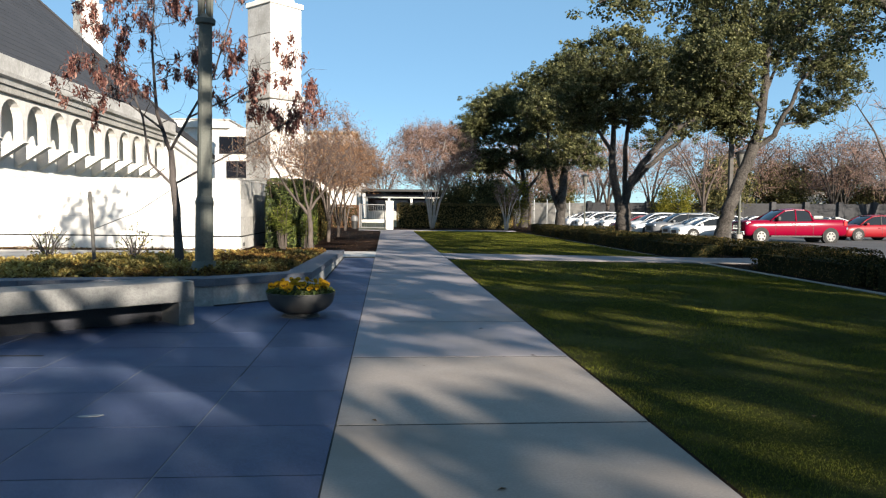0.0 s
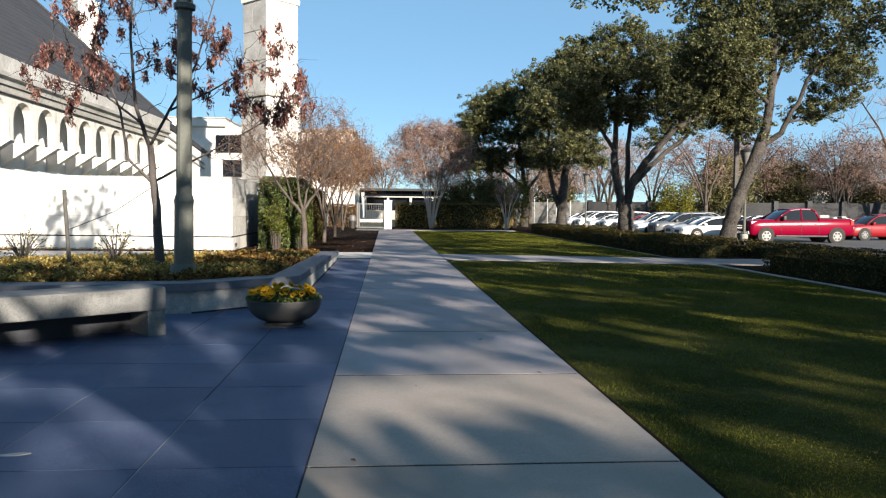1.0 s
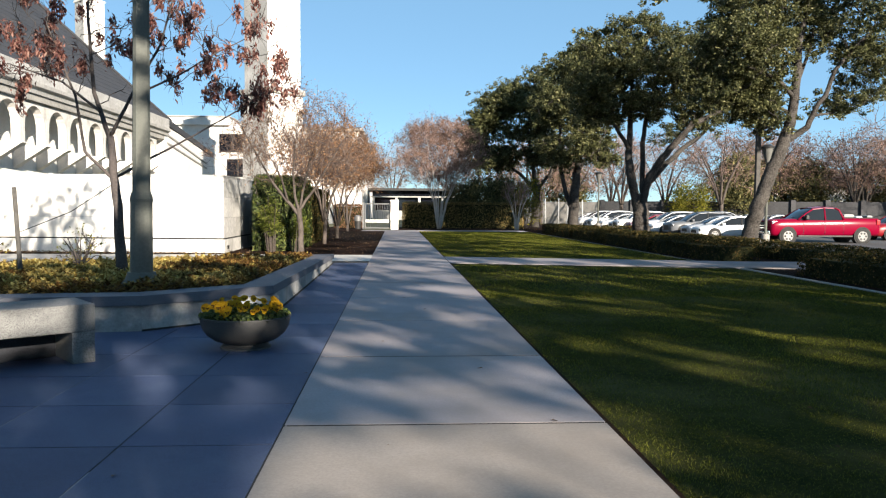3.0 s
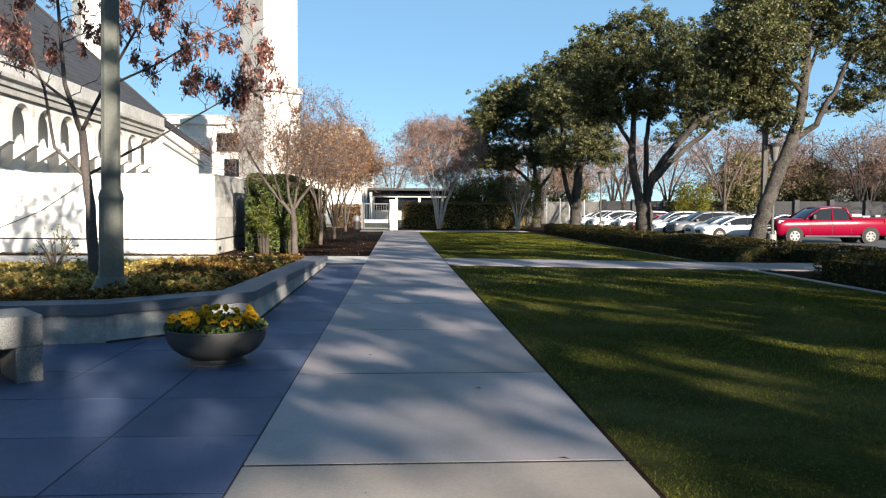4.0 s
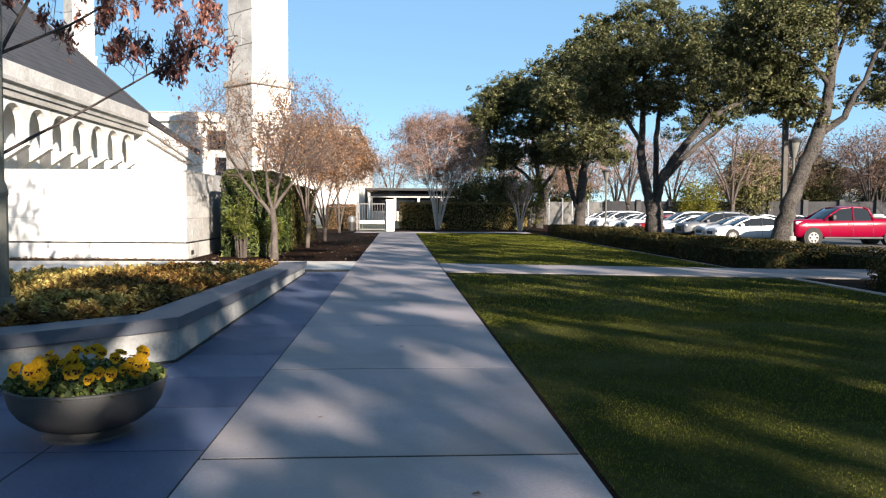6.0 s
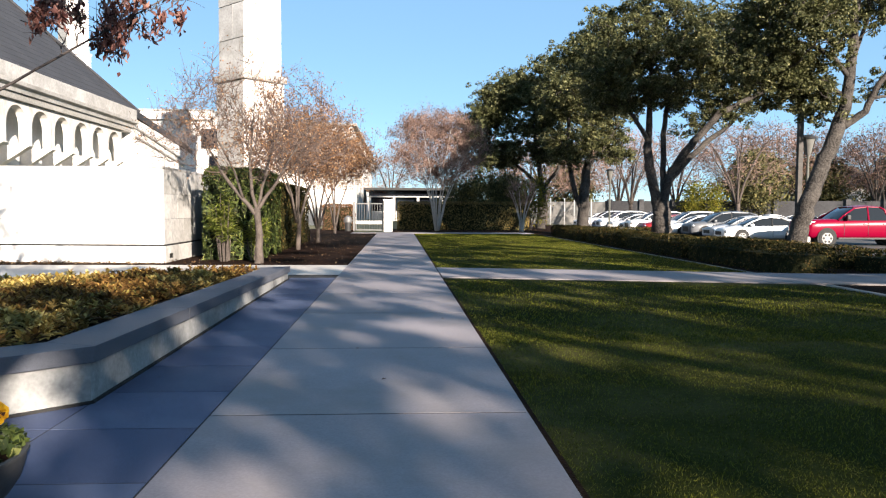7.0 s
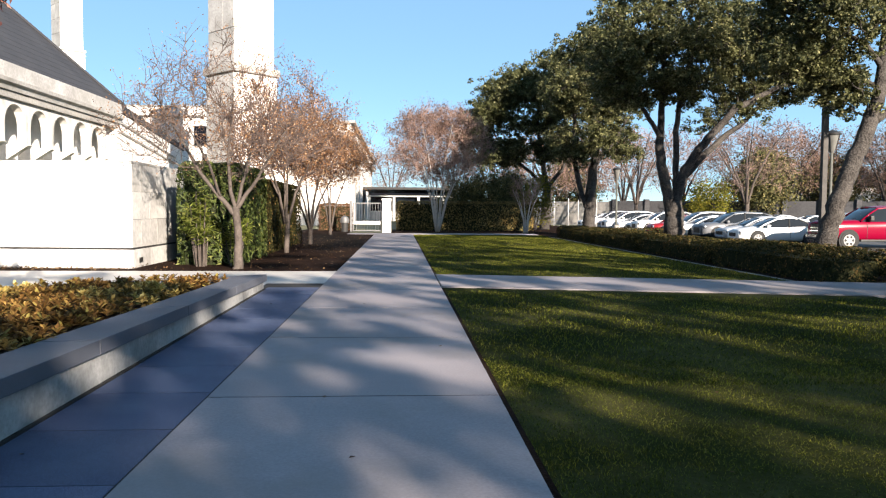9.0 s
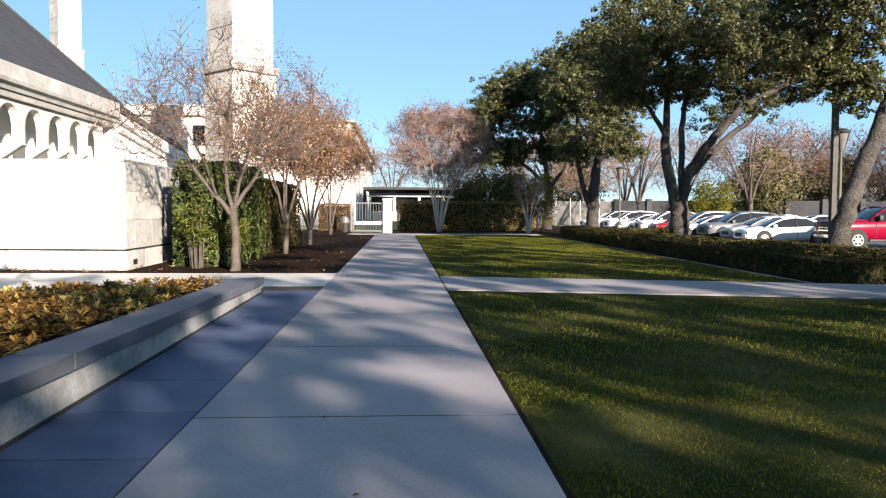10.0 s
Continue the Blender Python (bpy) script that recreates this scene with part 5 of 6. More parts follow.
# ---- plaza furniture ----
bench = thing("bench", pose(-3.07, 8.80, 0, 0, 0, math.degrees(math.atan2(0.62, 0.78))), "grey speckled granite bench with thick legs", "bench")
part("seat", Shape().box(-2.34, 0.0, 0.0, 0.60, 0.285, 0.535), GRANITE, bench, "rough-sawn granite beam seat", bevel=0.012)
for x in (-0.20, -2.34):
    part("leg", Shape().box(x + 0.003, x + 0.197, 0.004, 0.58, 0.0, 0.283), GRANITE, bench, bevel=0.008)
# panel coloured dark to carry the shade below the seat
part("back_panel", Shape().box(-2.14, -0.205, 0.50, 0.57, 0.0, 0.283), SLAB_SHADED, bench, "recessed panel under the seat, shade put into its colour")
drain = setting("drain_slot", Shape().box(-5.0, -4.0, 6.84, 6.89, -0.05, 0.0035), JOINT, "narrow dark drain slot between the granite slabs")

bowl = thing("bowl_planter", Matrix.Translation((-1.865, 9.50, 0.0)) @ Matrix.Diagonal((0.89, 0.89, 0.93, 1)), "dark grey round bowl planter of yellow pansies", "planter")
part("bowl", Shape().lathe([(0.22, 0.05), (0.26, 0.062), (0.35, 0.095), (0.43, 0.155), (0.475, 0.22), (0.495, 0.285), (0.503, 0.335), (0.512, 0.34), (0.512, 0.352), (0.49, 0.354), (0.475, 0.34), (0.465, 0.29)], 48), POTMETAL, bowl, smooth=True)
part("foot", Shape().lathe([(0.285, 0.0), (0.28, 0.02), (0.25, 0.035), (0.235, 0.06)], 36), POTMETAL, bowl, smooth=True)
part("soil", Shape().lathe([(0.46, 0.25), (0.46, 0.315), (0.3, 0.33)], 32), SOIL, bowl)
fr = np.random.default_rng(5)
lc = []
for _ in range(1500):
    a, r = fr.uniform(0, 2 * math.pi), 0.50 * math.sqrt(fr.random())
    lc.append((r * math.cos(a), r * math.sin(a), 0.33 + fr.uniform(0.0, 0.13) * (1.1 - (r / 0.6) ** 2)))
part("foliage", leaf_mesh("foliage", TALL_HEDGE_LEAF, lc, 0.055, fr, 0.4, 0.6), TALL_HEDGE_LEAF, bowl, "dark green pansy leaves")


def pansy(parent, at, face, size, rng):
    """A five-petalled flower that looks along face."""
    z = Vector(face).normalized()
    x = z.cross(Vector((0.1, 0.2, 1))).normalized()
    y = x.cross(z)
    m = Matrix.Translation(at) @ Matrix((x, y, z)).transposed().to_4x4()
    s, c = Shape(), Shape()
    for k, (a, r, lift) in enumerate(((90, 1.0, 0), (35, 0.95, 0.05), (145, 0.95, 0.05), (-20, 0.9, 0.1), (200, 0.9, 0.1), (-90, 1.1, 0.14))):
        ca, sa = math.cos(radians(a)), math.sin(radians(a))
        ctr = Vector((ca, sa, 0)) * size * 0.42 * r
        ring = [(0, 0, lift * size * 0.5)]
        for j in range(7):
            b = 2 * math.pi * j / 7
            p = ctr + Vector((math.cos(b), math.sin(b), 0)) * size * 0.42 * r
            ring.append((p.x, p.y, lift * size + 0.10 * size * math.sin(b * 2 + a) + 0.12 * size * p.length / size))
        s.add(ring, [(0, j, j % 7 + 1) for j in range(1, 8)])
    for a in (-90, -20, 200):
        ca, sa = math.cos(radians(a)), math.sin(radians(a))
        c.add([(0, 0, 0.17 * size), (ca * size * 0.42 - sa * size * 0.17, sa * size * 0.42 + ca * size * 0.17, 0.27 * size), (ca * size * 0.42 + sa * size * 0.17, sa * size * 0.42 - ca * size * 0.17, 0.27 * size)], [(0, 1, 2)])
    fl = part("flower", s, PETAL, parent, "yellow pansy with dark blotches", at=m)
    part("blotch", c, PETAL_DARK, fl)


for _ in range(46):
    a, r = fr.uniform(0, 2 * math.pi), 0.47 * math.sqrt(fr.random())
    p = (r * math.cos(a), r * math.sin(a), 0.39 + 0.10 * (1 - (r / 0.55) ** 2) + fr.uniform(-0.02, 0.05))
    pansy(bowl, p, (math.cos(a) * 0.5 + fr.normal() * 0.3 + 0.1, math.sin(a) * 0.5 - 0.7 + fr.normal() * 0.3, 0.55), fr.uniform(0.05, 0.075), fr)


def fluted(levels, n=16, deep=0.9):
    """A fluted shaft through (radius, height) levels."""
    s = Shape()
    for r, h in levels:
        for k in range(n):
            a = 2 * math.pi * (k + 0.5) / n
            q = r * (deep if k % 4 in (0, 1) else 1.0)
            s.v.append((q * math.cos(a), q * math.sin(a), h))
    for i in range(len(levels) - 1):
        for k in range(n):
            a, b = i * n + k, i * n + (k + 1) % n
            s.f.append((a, b, b + n, a + n))
    s.f.append(tuple(range(n))[::-1])
    s.f.append(tuple(range((len(levels) - 1) * n, len(levels) * n)))
    return s


lamp = thing("lamp_post", pose(-3.70, 11.92, 0.30, 0, 0.7, 0) @ Matrix.Diagonal((0.93, 0.93, 0.98, 1)), "tall olive-bronze lamp post with fluted shaft", "lamp post")
part("base", Shape().lathe([(0.30, 0.0), (0.30, 0.06), (0.285, 0.10), (0.23, 0.15), (0.205, 0.20), (0.19, 0.26)], 32), BRONZE, lamp, "flared round base", smooth=True)
part("lower_shaft", fluted([(0.172, 0.2), (0.166, 1.16), (0.166, 1.22)]), BRONZE, lamp)
part("collar", fluted([(0.172, 1.20), (0.174, 1.24), (0.16, 1.29), (0.142, 1.34)]), BRONZE, lamp)
part("shaft", fluted([(0.140, 1.30), (0.124, 4.15)], deep=0.84), BRONZE, lamp, "long fluted shaft")
part("ring", Shape().lathe([(0.13, 4.13), (0.165, 4.15), (0.17, 4.22), (0.13, 4.25), (0.11, 4.30)], 24), BRONZE, lamp, smooth=True)
for k in range(4):
    a = radians(45 + 90 * k)
    c, s = math.cos(a), math.sin(a)
    part("prong", Shape().tube([(c * 0.09, s * 0.09, 4.2), (c * 0.10, s * 0.10, 4.5), (c * 0.15, s * 0.15, 4.85), (c * 0.25, s * 0.25, 5.25), (c * 0.42, s * 0.42, 5.7)], [0.05, 0.045, 0.042, 0.038, 0.03], 8), BRONZE, lamp, "curved upright prong", smooth="all")

scrap = Shape()
ring = [(0.09, 0.01), (0.04, 0.028), (-0.03, 0.02), (-0.085, 0.006), (-0.06, -0.018), (0.015, -0.024), (0.07, -0.012)]
scrap.prism([(x, y) for x, y in ring[::-1]][::-1], 0.001, 0.006)
tagged(part("paper_scrap", scrap, RENDERED, None, at=pose(-2.75, 4.72, 0.002, 0, 0, 8)), "pale scrap of paper lying on granite slab", "litter")

# ---- gate ----
post = thing("gate_post", (-0.48, 54.1, 0), "square white stone gate post", "gate post")
part("shaft", Shape().box(-0.27, 0.27, -0.27, 0.27, -0.05, 1.93), STONE, post, bevel=0.015)
part("cap", Shape().box(-0.30, 0.30, -0.30, 0.30, 1.93, 2.03), STONE, post, bevel=0.015)
gate = thing("gate", (-2.55, 54.1, 0.03), "grey metal garden gate with upright bars", "gate")
part("gate_frame", Shape().box(0, 0.07, -0.03, 0.03, 0, 1.75).box(1.68, 1.75, -0.03, 0.03, 0, 1.75).box(0.07, 1.68, -0.03, 0.03, 1.68, 1.75).box(0.07, 1.68, -0.03, 0.03, 0, 0.07), STEEL, gate)
part("mid_rail", Shape().box(0.07, 1.68, -0.025, 0.025, 0.42, 0.62), STONE, gate, "pale solid lower rail", bevel=0.005)
for i in range(9):
    part("bar", Shape().box(0.22 + i * 0.165, 0.242 + i * 0.165, -0.012, 0.012, 0.07, 1.68), STEEL, gate)
part("hinge_post", Shape().box(-0.16, -0.04, -0.06, 0.06, -0.03, 1.85), STEEL, gate)
bin_ob = thing("litter_bin", (-3.0, 53.6, 0), "small grey round-topped bin beside the gate", "bin")
part("body", Shape().lathe([(0.2, 0.0), (0.22, 0.5), (0.22, 0.55)], 20), DARKMETAL, bin_ob)
part("lid", Shape().lathe([(0.26, 0.55), (0.28, 0.7), (0.2, 0.9), (0.02, 0.98)], 20), STEEL, bin_ob, "pale domed lid", smooth=True)


# ---- car park lamps and pole ----
def park_lamp(at, h, label):
    t = thing("street_lamp", at, label, "street lamp", "car park lamps")
    part("base", Shape().lathe([(0.2, -0.02), (0.2, 0.55), (0.16, 0.6)], 16), CONCRETE_OLD, t, "round concrete base", smooth=True)
    part("pole", Shape().tube([(0, 0, 0.55), (0, 0, h - 0.9)], [0.075, 0.055], 10), BRONZE, t)
    part("lantern", Shape().lathe([(0.06, h - 0.92), (0.12, h - 0.85), (0.27, h - 0.16)], 16), LAMPGLASS, t, "tapered translucent lantern", smooth=True)
    part("cap", Shape().lathe([(0.34, h - 0.17), (0.35, h - 0.10), (0.18, h), (0.02, h + 0.03)], 16), DARKMETAL, t, "dark flat cap", smooth=True)
    for k in range(4):
        a = math.pi / 4 + k * math.pi / 2
        part("rib", Shape().tube([(0.11 * math.cos(a), 0.11 * math.sin(a), h - 0.88), (0.30 * math.cos(a), 0.30 * math.sin(a), h - 0.15)], [0.02, 0.02], 5), DARKMETAL, t)
    return t


park_lamp((18.3, 38.5, LOT), 5.1, "slim bronze lamp with tapered lantern beside the pickup")
park_lamp((16.0, 61.5, LOT + 0.1), 4.75, "slim bronze lamp with tapered lantern among parked cars")
pole = thing("light_pole", (16.70, 36.3, LOT + 0.1), "square grey steel light pole behind the leaning oak", "pole")
part("shaft", Shape().box(-0.10, 0.10, -0.10, 0.10, -0.1, 6.75), WOODPOLE, pole, bevel=0.02)
part("foot", Shape().lathe([(0.24, -0.1), (0.24, 0.30), (0.20, 0.34), (0.02, 0.34)], 16), CONCRETE_OLD, pole, "round concrete foot")
part("floodlight", Shape().box(0.10, 0.40, -0.12, 0.12, 5.55, 5.75), DARKMETAL, pole, "small dark floodlight", bevel=0.02)



# ---- cars ----
def loft(rings):
    s = Shape()
    n = len(rings[0])
    for r in rings:
        s.v += [tuple(p) for p in r]
    for i in range(len(rings) - 1):
        for k in range(n):
            a, b = i * n + k, i * n + (k + 1) % n
            s.f.append((a, a + n, b + n, b))
    s.f.append(tuple(range(n)))
    s.f.append(tuple(range((len(rings) - 1) * n, len(rings) * n))[::-1])
    return s


def body_ring(x, w, z0, z1, crown=0.05):
    h = z1 - z0
    half = [(w * 0.86, z0), (w * 0.975, z0 + h * 0.14), (w, z0 + h * 0.35), (w * 0.995, z0 + h * 0.62), (w * 0.965, z1 - h * 0.13), (w * 0.90, z1 - h * 0.02), (w * 0.5, z1 + crown * 0.8)]
    return [(x, -y, z) for y, z in half] + [(x, 0, z1 + crown)] + [(x, y, z) for y, z in half[::-1]]


KINDS = {
    # stations (x, half width, sill, shoulder); cabin stations (x, top, half width at the top); half width at its foot; axles; wheel radius
    "sedan": ([(-2.38, 0.60, 0.36, 0.58), (-2.33, 0.76, 0.26, 0.68), (-2.15, 0.85, 0.21, 0.745), (-1.8, 0.89, 0.20, 0.80), (-1.1, 0.91, 0.19, 0.90), (0.3, 0.915, 0.19, 0.93), (1.4, 0.91, 0.19, 0.97), (2.0, 0.88, 0.21, 0.985), (2.28, 0.82, 0.28, 0.94), (2.38, 0.70, 0.38, 0.80)],
              [(-1.25, 0.92, 0.72), (-0.80, 1.17, 0.66), (-0.30, 1.37, 0.62), (0.25, 1.445, 0.60), (0.85, 1.42, 0.60), (1.35, 1.26, 0.63), (1.85, 1.00, 0.70)], 0.83, -1.40, 1.38, 0.33),
    "suv": ([(-2.34, 0.66, 0.40, 0.72), (-2.28, 0.82, 0.29, 0.84), (-2.1, 0.90, 0.25, 0.92), (-1.7, 0.925, 0.24, 0.98), (-1.0, 0.93, 0.23, 1.05), (0.3, 0.935, 0.23, 1.07), (1.6, 0.93, 0.24, 1.10), (2.15, 0.90, 0.26, 1.10), (2.32, 0.84, 0.34, 1.04), (2.37, 0.74, 0.44, 0.86)],
            [(-1.20, 1.06, 0.76), (-0.72, 1.40, 0.70), (-0.25, 1.63, 0.67), (0.5, 1.70, 0.655), (1.5, 1.67, 0.655), (2.0, 1.52, 0.67), (2.26, 1.12, 0.74)], 0.85, -1.42, 1.36, 0.37),
    "truck": ([(-2.96, 0.82, 0.58, 1.12), (-2.92, 0.95, 0.46, 1.20), (-2.75, 0.99, 0.42, 1.25), (-2.3, 1.0, 0.40, 1.28), (-1.45, 1.01, 0.40, 1.30), (-1.2, 1.01, 0.40, 1.31), (0.95, 1.01, 0.40, 1.33), (1.02, 1.01, 0.42, 1.36), (2.8, 1.01, 0.44, 1.36), (2.94, 1.0, 0.47, 1.355), (2.97, 0.97, 0.5, 1.34)],
              [(-1.45, 1.30, 0.84), (-1.0, 1.63, 0.78), (-0.6, 1.87, 0.745), (0.05, 1.945, 0.735), (0.6, 1.925, 0.735), (0.84, 1.82, 0.75), (1.0, 1.36, 0.82)], 0.95, -2.05, 2.03, 0.41),
}


def car(kind, at, coat_mat, label, group="parked cars"):
    st, cab, wf, wx0, wx1, tyre_r = KINDS[kind]
    t = thing("pickup_truck" if kind == "truck" else "car", at, label, "pickup" if kind == "truck" else "car", group)
    part("body", loft([body_ring(*s, 0.02 if kind == "truck" else 0.05) for s in st]), coat_mat, t, smooth="all")
    zb = cab[0][1] - 0.04
    part("glasshouse", loft([[(x, -wf, zb - 0.02), (x, -(wf + w) / 2 - 0.02, (zb + z) / 2), (x, -w, z - 0.05), (x, -w * 0.75, z), (x, w * 0.75, z), (x, w, z - 0.05), (x, (wf + w) / 2 + 0.02, (zb + z) / 2), (x, wf, zb - 0.02)] for x, z, w in cab]), CARGLASS, t, "tinted windows", smooth=True)
    skin = cab[2:5] if kind == "sedan" else cab[2:6]
    part("roof", loft([[(x, -w - 0.015, z - 0.075), (x, -w - 0.01, z - 0.04), (x, -w * 0.76, z + 0.014), (x, 0, z + 0.03), (x, w * 0.76, z + 0.014), (x, w + 0.01, z - 0.04), (x, w + 0.015, z - 0.075), (x, 0, z - 0.05)] for x, z, w in skin]), coat_mat, t, smooth=True)
    for sy in (-1, 1):
        edge = [Vector((x, sy * (w + 0.005), z - 0.045)) for x, z, w in cab]
        part("pillar", Shape().tube([Vector((cab[0][0] - 0.05, sy * wf, zb)), edge[1], edge[2]], [0.05, 0.04, 0.035], 6), coat_mat, t, smooth="all")
        part("pillar", Shape().tube([edge[-3], edge[-2], Vector((cab[-1][0] + 0.02, sy * wf, zb))], [0.04, 0.07 if kind != "truck" else 0.05, 0.09 if kind != "truck" else 0.06], 6), coat_mat, t, smooth="all")
        part("pillar", Shape().tube([(-0.02 if kind == "truck" else 0.28, sy * (wf + 0.01), zb), (0.02 if kind == "truck" else 0.36, sy * (cab[3][2] + 0.012), cab[3][1] - 0.06)], [0.05, 0.04], 6), coat_mat if kind == "truck" else DARKMETAL, t)
        part("mirror", Shape().box(cab[0][0] + 0.28, cab[0][0] + 0.46, sy * (wf + 0.12) - 0.10, sy * (wf + 0.12) + 0.10, zb + 0.02, zb + (0.24 if kind == "truck" else 0.16)), DARKMETAL if kind == "truck" else coat_mat, t, bevel=0.04)
        hx = st[2][0]
        part("headlight", Shape().box(hx - 0.17, hx + 0.2, sy * (st[2][1] - 0.19) - 0.15, sy * (st[2][1] - 0.19) + 0.16, st[2][3] - 0.24, st[2][3] - 0.05), CHROME, t, "clear headlight", bevel=0.05)
        tx = st[-2][0]
        part("tail_light", Shape().box(tx - 0.16, tx + 0.03, sy * (st[-2][1] - 0.06) - 0.1, sy * (st[-2][1] - 0.06) + 0.1, st[-2][3] - 0.34, st[-2][3] - 0.08), paint_red_lens, t, "red tail light", bevel=0.03)
        for wx in (wx0, wx1):
            w_in = st[5][1]
            part("wheel_arch", Shape().tube([(wx, sy * (w_in - 0.3), tyre_r + 0.02), (wx, sy * (w_in + 0.006), tyre_r + 0.02)], [tyre_r + 0.065, tyre_r + 0.065], 24), TYRE, t, smooth=True)
            w = part("wheel", Shape().tube([(0, -0.115, 0), (0, -0.09, 0), (0, 0.09, 0), (0, 0.115, 0)], [tyre_r - 0.03, tyre_r, tyre_r, tyre_r - 0.03], 24), TYRE, t, smooth=True, at=(wx, sy * (w_in - 0.09), tyre_r))
            part("rim", Shape().tube([(0, sy * 0.10, 0), (0, sy * 0.122, 0)], [tyre_r * 0.68, tyre_r * 0.64], 20), RIM, w, "silver alloy rim")
            for k in range(6):
                a = 2 * math.pi * k / 6
                part("rim_gap", Shape().tube([(tyre_r * 0.42 * math.cos(a), sy * 0.10, tyre_r * 0.42 * math.sin(a)), (tyre_r * 0.42 * math.cos(a), sy * 0.126, tyre_r * 0.42 * math.sin(a))], [tyre_r * 0.14] * 2, 6), TYRE, w)
        for dx in ((-0.28, 0.70) if kind == "truck" else (0.0, 1.0)):
            part("door_handle", Shape().box(dx, dx + 0.2, sy * (st[5][1] + 0.0) - 0.025, sy * (st[5][1] + 0.0) + 0.025, zb - 0.2, zb - 0.16), CHROME if kind == "truck" else coat_mat, t, bevel=0.01)
        for dx in ((-1.22, -0.05, 0.98) if kind == "truck" else (-0.95, 0.3, 1.32)):
            part("door_seam", Shape().box(dx, dx + 0.012, sy * st[5][1] - 0.004, sy * st[5][1] + 0.004, st[5][2] + 0.12, zb - 0.1), DARKMETAL, t)
    part("grille", Shape().box(st[1][0] - 0.07, st[1][0] + 0.12, -0.50 if kind == "truck" else -0.42, 0.50 if kind == "truck" else 0.42, st[1][2] + (0.26 if kind == "truck" else 0.14), st[1][3] - 0.07), DARKMETAL, t, "dark grille", bevel=0.04)
    part("bumper", Shape().box(st[0][0] - (0.10 if kind == "truck" else 0.015), st[0][0] + 0.2, -0.84 if kind == "truck" else -0.6, 0.84 if kind == "truck" else 0.6, st[1][2] + 0.0, st[1][2] + (0.22 if kind == "truck" else 0.13)), CHROME if kind == "truck" else coat_mat, t, bevel=0.05)
    part("windscreen_wiper", Shape().tube([(cab[0][0] + 0.05, -0.1, zb + 0.09), (cab[0][0] + 0.2, -0.6, zb + 0.16)], [0.012, 0.01], 4), DARKMETAL, t)
    if kind == "truck":
        part("cargo_bed", Shape().box(1.1, 2.85, -0.82, 0.82, 1.30, 1.392), TYRE, t, "dark open cargo bed")
        part("grille_bar", Shape().box(-3.01, -2.93, -0.5, 0.5, 0.92, 0.97), CHROME, t)
        part("grille_bar", Shape().box(-3.01, -2.93, -0.5, 0.5, 0.79, 0.84), CHROME, t)
        part("sill", Shape().box(-1.5, 1.5, -1.015, 1.015, 0.36, 0.45), DARKMETAL, t, "dark side step", bevel=0.02)
        part("cargo", Shape().box(1.15, 1.75, -0.7, 0.1, 1.392, 1.57), RENDERED, t, "white bundle in the cargo bed", bevel=0.08)
        part("cargo", Shape().box(2.45, 2.75, -0.7, -0.2, 1.392, 1.51), RENDERED, t, "white bundle in the cargo bed", bevel=0.06)
    return t


paint_red_lens = paint("red lens", (0.35, 0.01, 0.01))
RED, WHITE, SILVER, GREY, BLUE, DKRED = paint("deep red car paint", (0.14, 0.0012, 0.015), 0.2, 0.06, 0.10), paint("white car paint", (0.62, 0.62, 0.62)), paint("silver car paint", (0.33, 0.34, 0.36)), paint("dark grey car paint", (0.09, 0.095, 0.105)), paint("slate-blue car paint", (0.10, 0.14, 0.2)), paint("bright red car paint", (0.16, 0.006, 0.010))
car("truck", pose(23.7, 43.3, LOT - 0.05, 0, 0, 0) @ Matrix.Diagonal((1.06, 1.03, 1.07, 1)), RED, "deep red crew-cab pickup parked beside the leaning oak", "")
ROW = [("sedan", WHITE, "white saloon parked nose to the hedge"), ("sedan", SILVER, "silver saloon parked in the row"), ("suv", GREY, "dark grey estate car parked in the row"), ("sedan", WHITE, "white saloon parked nose to the hedge"),
       ("suv", SILVER, "silver estate car parked in the row"), ("sedan", DKRED, "bright red saloon parked in the row"), ("suv", WHITE, "white estate car parked in the row"), ("sedan", WHITE, "white saloon parked nose to the hedge"), ("sedan", SILVER, "silver saloon parked in the row"),
       ("suv", WHITE, "white estate car parked in the row"), ("sedan", BLUE, "slate-blue saloon parked in the row"), ("suv", SILVER, "silver estate car parked in the row"), ("sedan", WHITE, "white saloon parked nose to the hedge")]
first = {}
for k, (kind, coat_mat, lab) in enumerate(ROW):
    m = pose(20.7 + 0.25 * ((k * 5) % 3 - 1), 47.0 + 2.85 * k, LOT, 0, 0, (k * 7) % 5 - 2)
    if lab in first:
        copy_thing(first[lab], m)
    else:
        first[lab] = car(kind, m, coat_mat, lab)
car("suv", pose(31.6, 47.3, LOT, 0, 0, 4), DKRED, "bright red estate car parked behind the pickup")
for k in range(7):
    copy_thing(first["silver estate car parked in the row" if k % 3 == 1 else "white saloon parked nose to the hedge"], pose(33.5 + (k % 2) * 0.3, 54 + 5.7 * k, LOT, 0, 0, 180 + k % 3))

# ---- beyond the car park ----
PALEPAINT = surface("white painted metal", (0.28, 0.28, 0.28), (0.36, 0.36, 0.36), 3, 30, 0.6, bump=0.0)
# near-black base colour carries the shade that lies on this wall
WALL_SHADED = surface("grey blockwork darkened for shade", (0.026, 0.026, 0.028), (0.052, 0.052, 0.055), 0.5, 8, 0.9, bump=0.3)
far_wall = setting("boundary_wall", Shape().prism([(26, 98.5), (80, 78), (80.2, 78.5), (26.2, 99.0)], -0.6, 2.6), WALL_SHADED, "long grey boundary wall behind the car park, shade put into its colour")
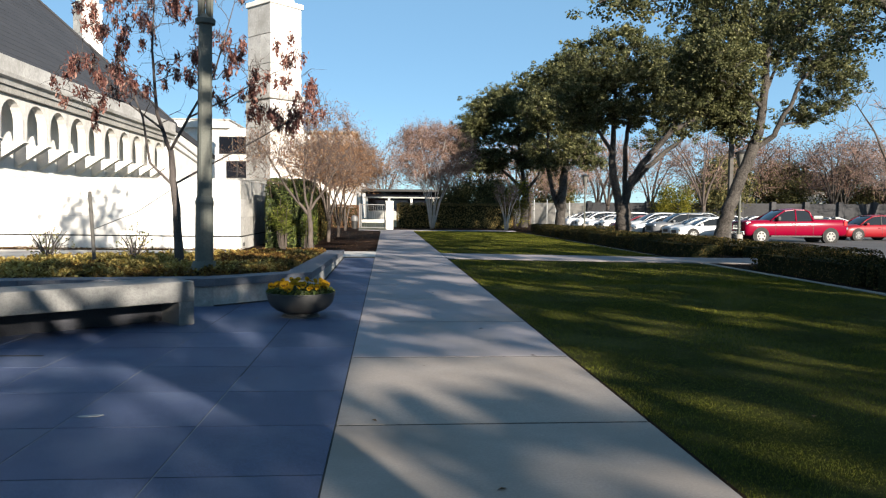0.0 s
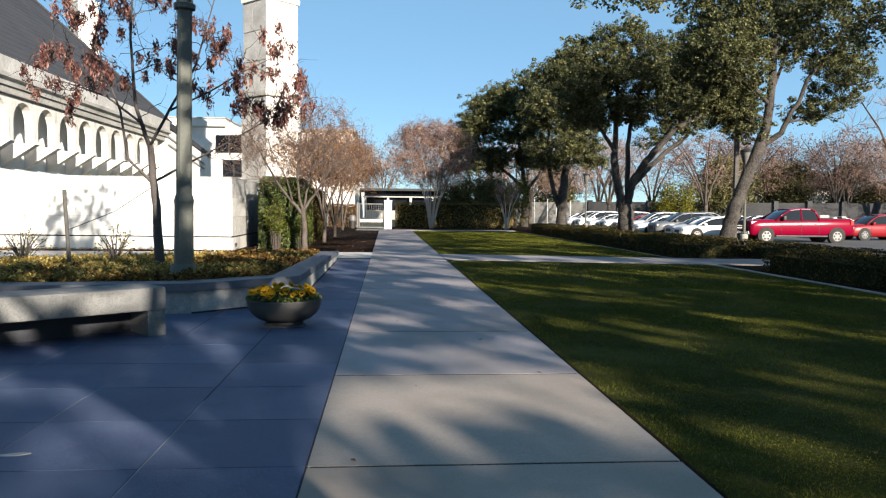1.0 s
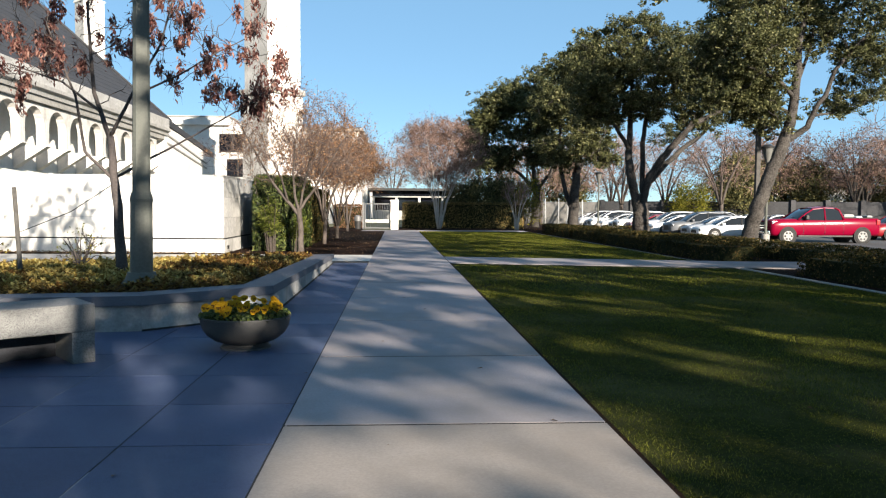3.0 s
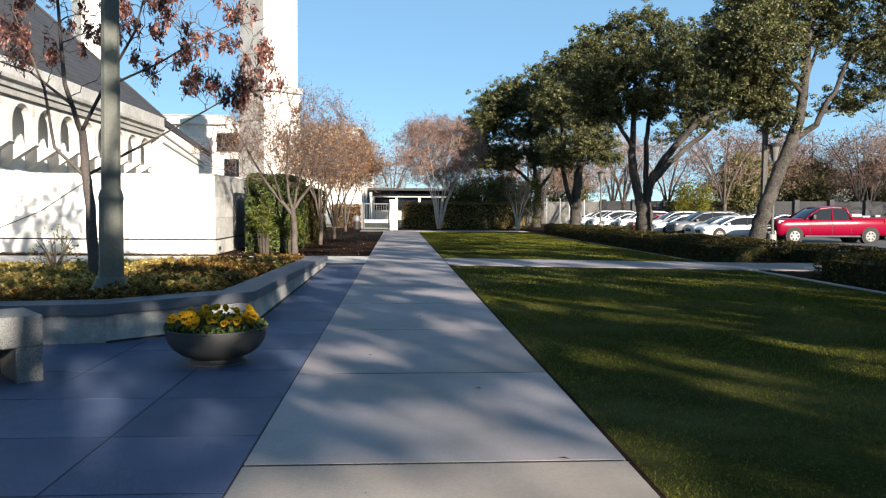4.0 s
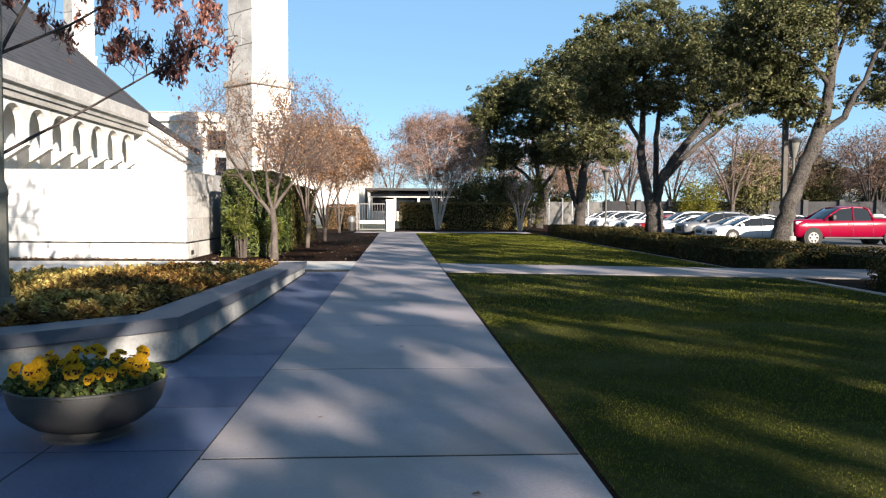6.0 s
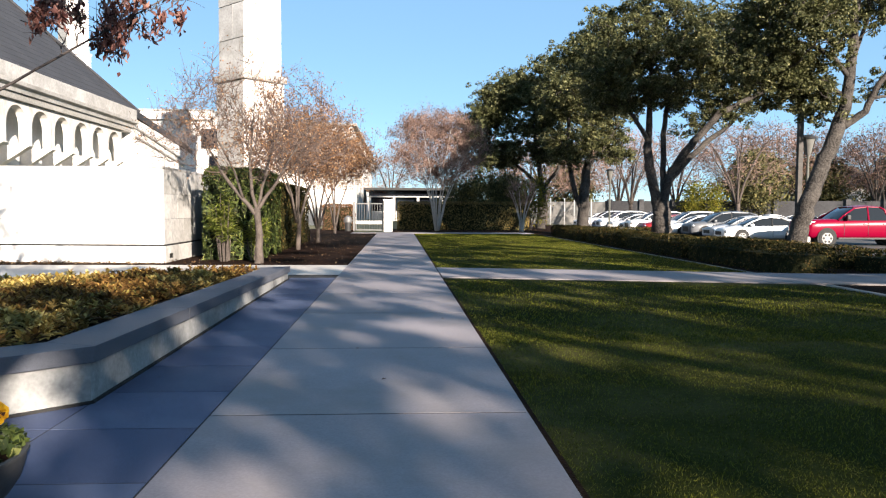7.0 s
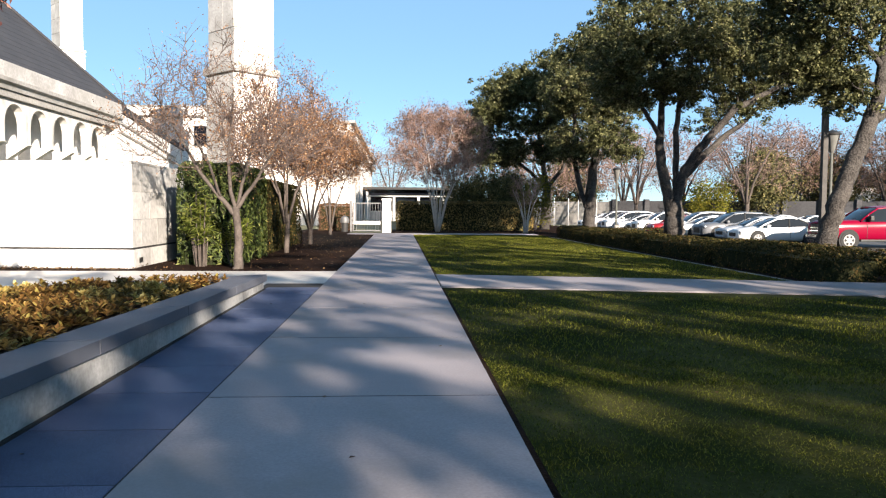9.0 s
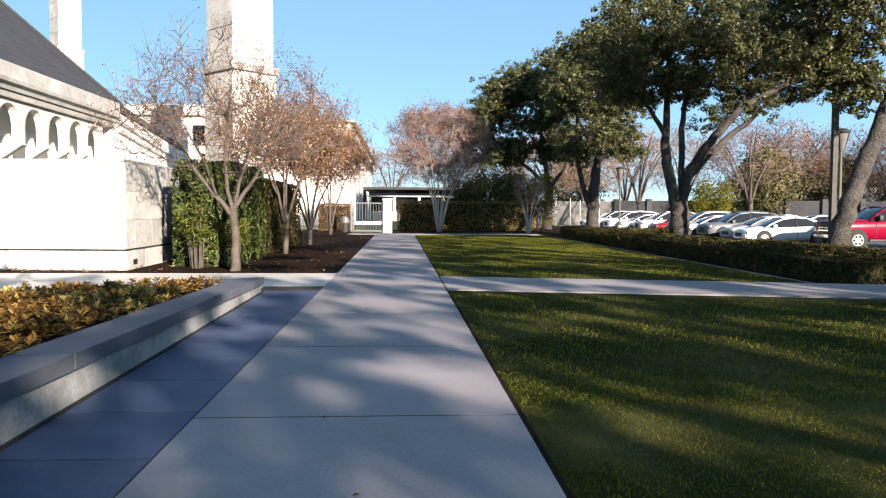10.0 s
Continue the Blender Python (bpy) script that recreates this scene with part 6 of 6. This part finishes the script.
# same wall's sunlit stretch: the light is put in as a paler material
setting("garden_wall", Shape().prism([(-2, 112), (22, 100), (25.98, 98.5), (26.18, 99.0), (22.2, 100.5), (-2, 112.6)], -0.6, 2.5), CONCRETE_OLD, "stretch of the boundary wall in a paler colour for sunlight")
for x, y, h in ((17.4, 90, 3.0), (19.0, 90, 3.0), (20.1, 90, 2.8), (16.95, 70.5, 2.6)):
    sp = thing("sign_post", (x, y, LOT + 0.05), "slim white metal post at the edge of the car park", "post", "white posts")
    part("shaft", Shape().tube([(0, 0, -0.1), (0, 0, h)], [0.045, 0.045], 8), PALEPAINT, sp, smooth="all")
    part("cap", Shape().lathe([(0.055, h - 0.01), (0.055, h + 0.03), (0.01, h + 0.06)], 8), PALEPAINT, sp)
for k in range(16):
    f = k / 15
    a = Vector((26.6, 98.4)).lerp(Vector((80, 78)), f)
    part("pier", Shape().box(a.x - 0.3, a.x + 0.3, a.y - 0.25, a.y + 0.35, -0.5, 2.8), WALL_SHADED, far_wall)


def bare_tree(at, seed, h, r, label, mat=BARK, n=260, fork=0.25, leaf=None, per=0):
    rng = np.random.default_rng(seed)
    t = thing("bare_tree", at, label, "tree", "winter trees beyond the car park")
    w, f, tips = grow([([(0, 0, -0.1), (0.1, 0, h * fork)], [h * 0.022, h * 0.018])] + vase(6, h * 0.012, h * fork * 0.9, r * 0.8, h * 0.9, random.Random(seed), 0.1),
                      envelope(rng, [(0, 0, h * 0.64, r, r, h * 0.36, n)]), rng, 0.018, 5, 1.1, 0.007, 0.15)
    part("trunk", w, mat, t, "grey leafless limbs", smooth="all")
    part("branchwork", f, TWIG_PINK, t, "fine reddish twigs")
    if leaf:
        part("foliage", leaf_mesh("leaves", leaf, clumps(rng, tips, per, 0.5, 0.4), 0.22, rng), leaf, t)
    return t


b1 = bare_tree((33.5, 78, LOT), 91, 11.0, 6.0, "pale leafless tree behind the parked cars", BARK_PALE)
b2 = bare_tree((47, 96, LOT), 92, 12.5, 5.5, "leafless tree with reddish-brown twigs beyond the wall", BARK, 260, 0.2, BROWN_LEAF, 2)
bare_tree((39, 55, LOT), 93, 12.0, 5.5, "pale leafless tree at the side of the car park", BARK_PALE, 200, 0.3)
for x, y, turn in ((24, 104, 40), (57, 92, 100), (66, 90, 160), (36, 101, 220), (73, 86, 280), (8, 122, 10), (-1, 128, 150), (14, 118, 77), (52, 104, 33), (82, 88, 99), (19, 112, 200), (43, 99, 66), (61, 96, 12), (68, 98, 190), (76, 90, 45), (30, 106, 130), (55, 99, 240)):
    copy_thing(b2, pose(x, y, LOT, 0, 0, turn))
for x, y, turn in ((26, 88, 80), (60, 82, 190), (18, 96, 300), (70, 74, 20)):
    copy_thing(b1, pose(x, y, LOT, 0, 0, turn))
ev = bush("evergreen_tree", (42.5, 93, LOT), 95, 3.6, 8.5, "dark green evergreen tree beyond the car park", DARK_LEAF, 90, 0.36, 90)
copy_thing(ev, pose(46, 99, LOT, 0, 0, 70))
for x, y, turn in ((64, 100, 170), (54, 99, 99), (75, 94, 250), (24, 109, 140)):
    copy_thing(ev, pose(x, y, LOT, 0, 0, turn))
bush("evergreen_tree", (36.5, 93, LOT), 96, 2.6, 5.0, "yellow-green rounded tree beyond the car park", OLIVE_LEAF, 90, 0.25, 60)


def house(at, w, d, h, wall_mat, label):
    t = thing("house", at, label, "house")
    part("wall", Shape().box(-w / 2, w / 2, 0, d, -0.1, h), wall_mat, t)
    part("roof", Shape().add([(-w / 2 - 0.5, -0.5, h), (w / 2 + 0.5, -0.5, h), (w / 2 + 0.5, d + 0.5, h), (-w / 2 - 0.5, d + 0.5, h), (-w / 2 + 3, d / 2, h + 3.2), (w / 2 - 3, d / 2, h + 3.2)], [(0, 1, 5, 4), (1, 2, 5), (2, 3, 4, 5), (3, 0, 4), (3, 2, 1, 0)]), SLATE, t, "dark shingled hip roof")
    for i in range(3):
        x = -w / 2 + w * (i + 0.5) / 3
        wd = part("window", Shape().box(x - 0.7, x + 0.7, -0.06, 0.0, 1.2, 2.6), STONE, t, "white-framed window")
        part("pane", Shape().box(x - 0.6, x + 0.6, -0.08, -0.062, 1.3, 2.5), WINDOW, wd)
    return t


house(pose(62, 108, LOT, 0, 0, -12), 13, 9, 5.2, STONE, "pale house with dark hip roof beyond the wall")
house(pose(76, 98, LOT, 0, 0, -18), 14, 9, 4.6, BARK, "brown house with dark hip roof beyond the wall")
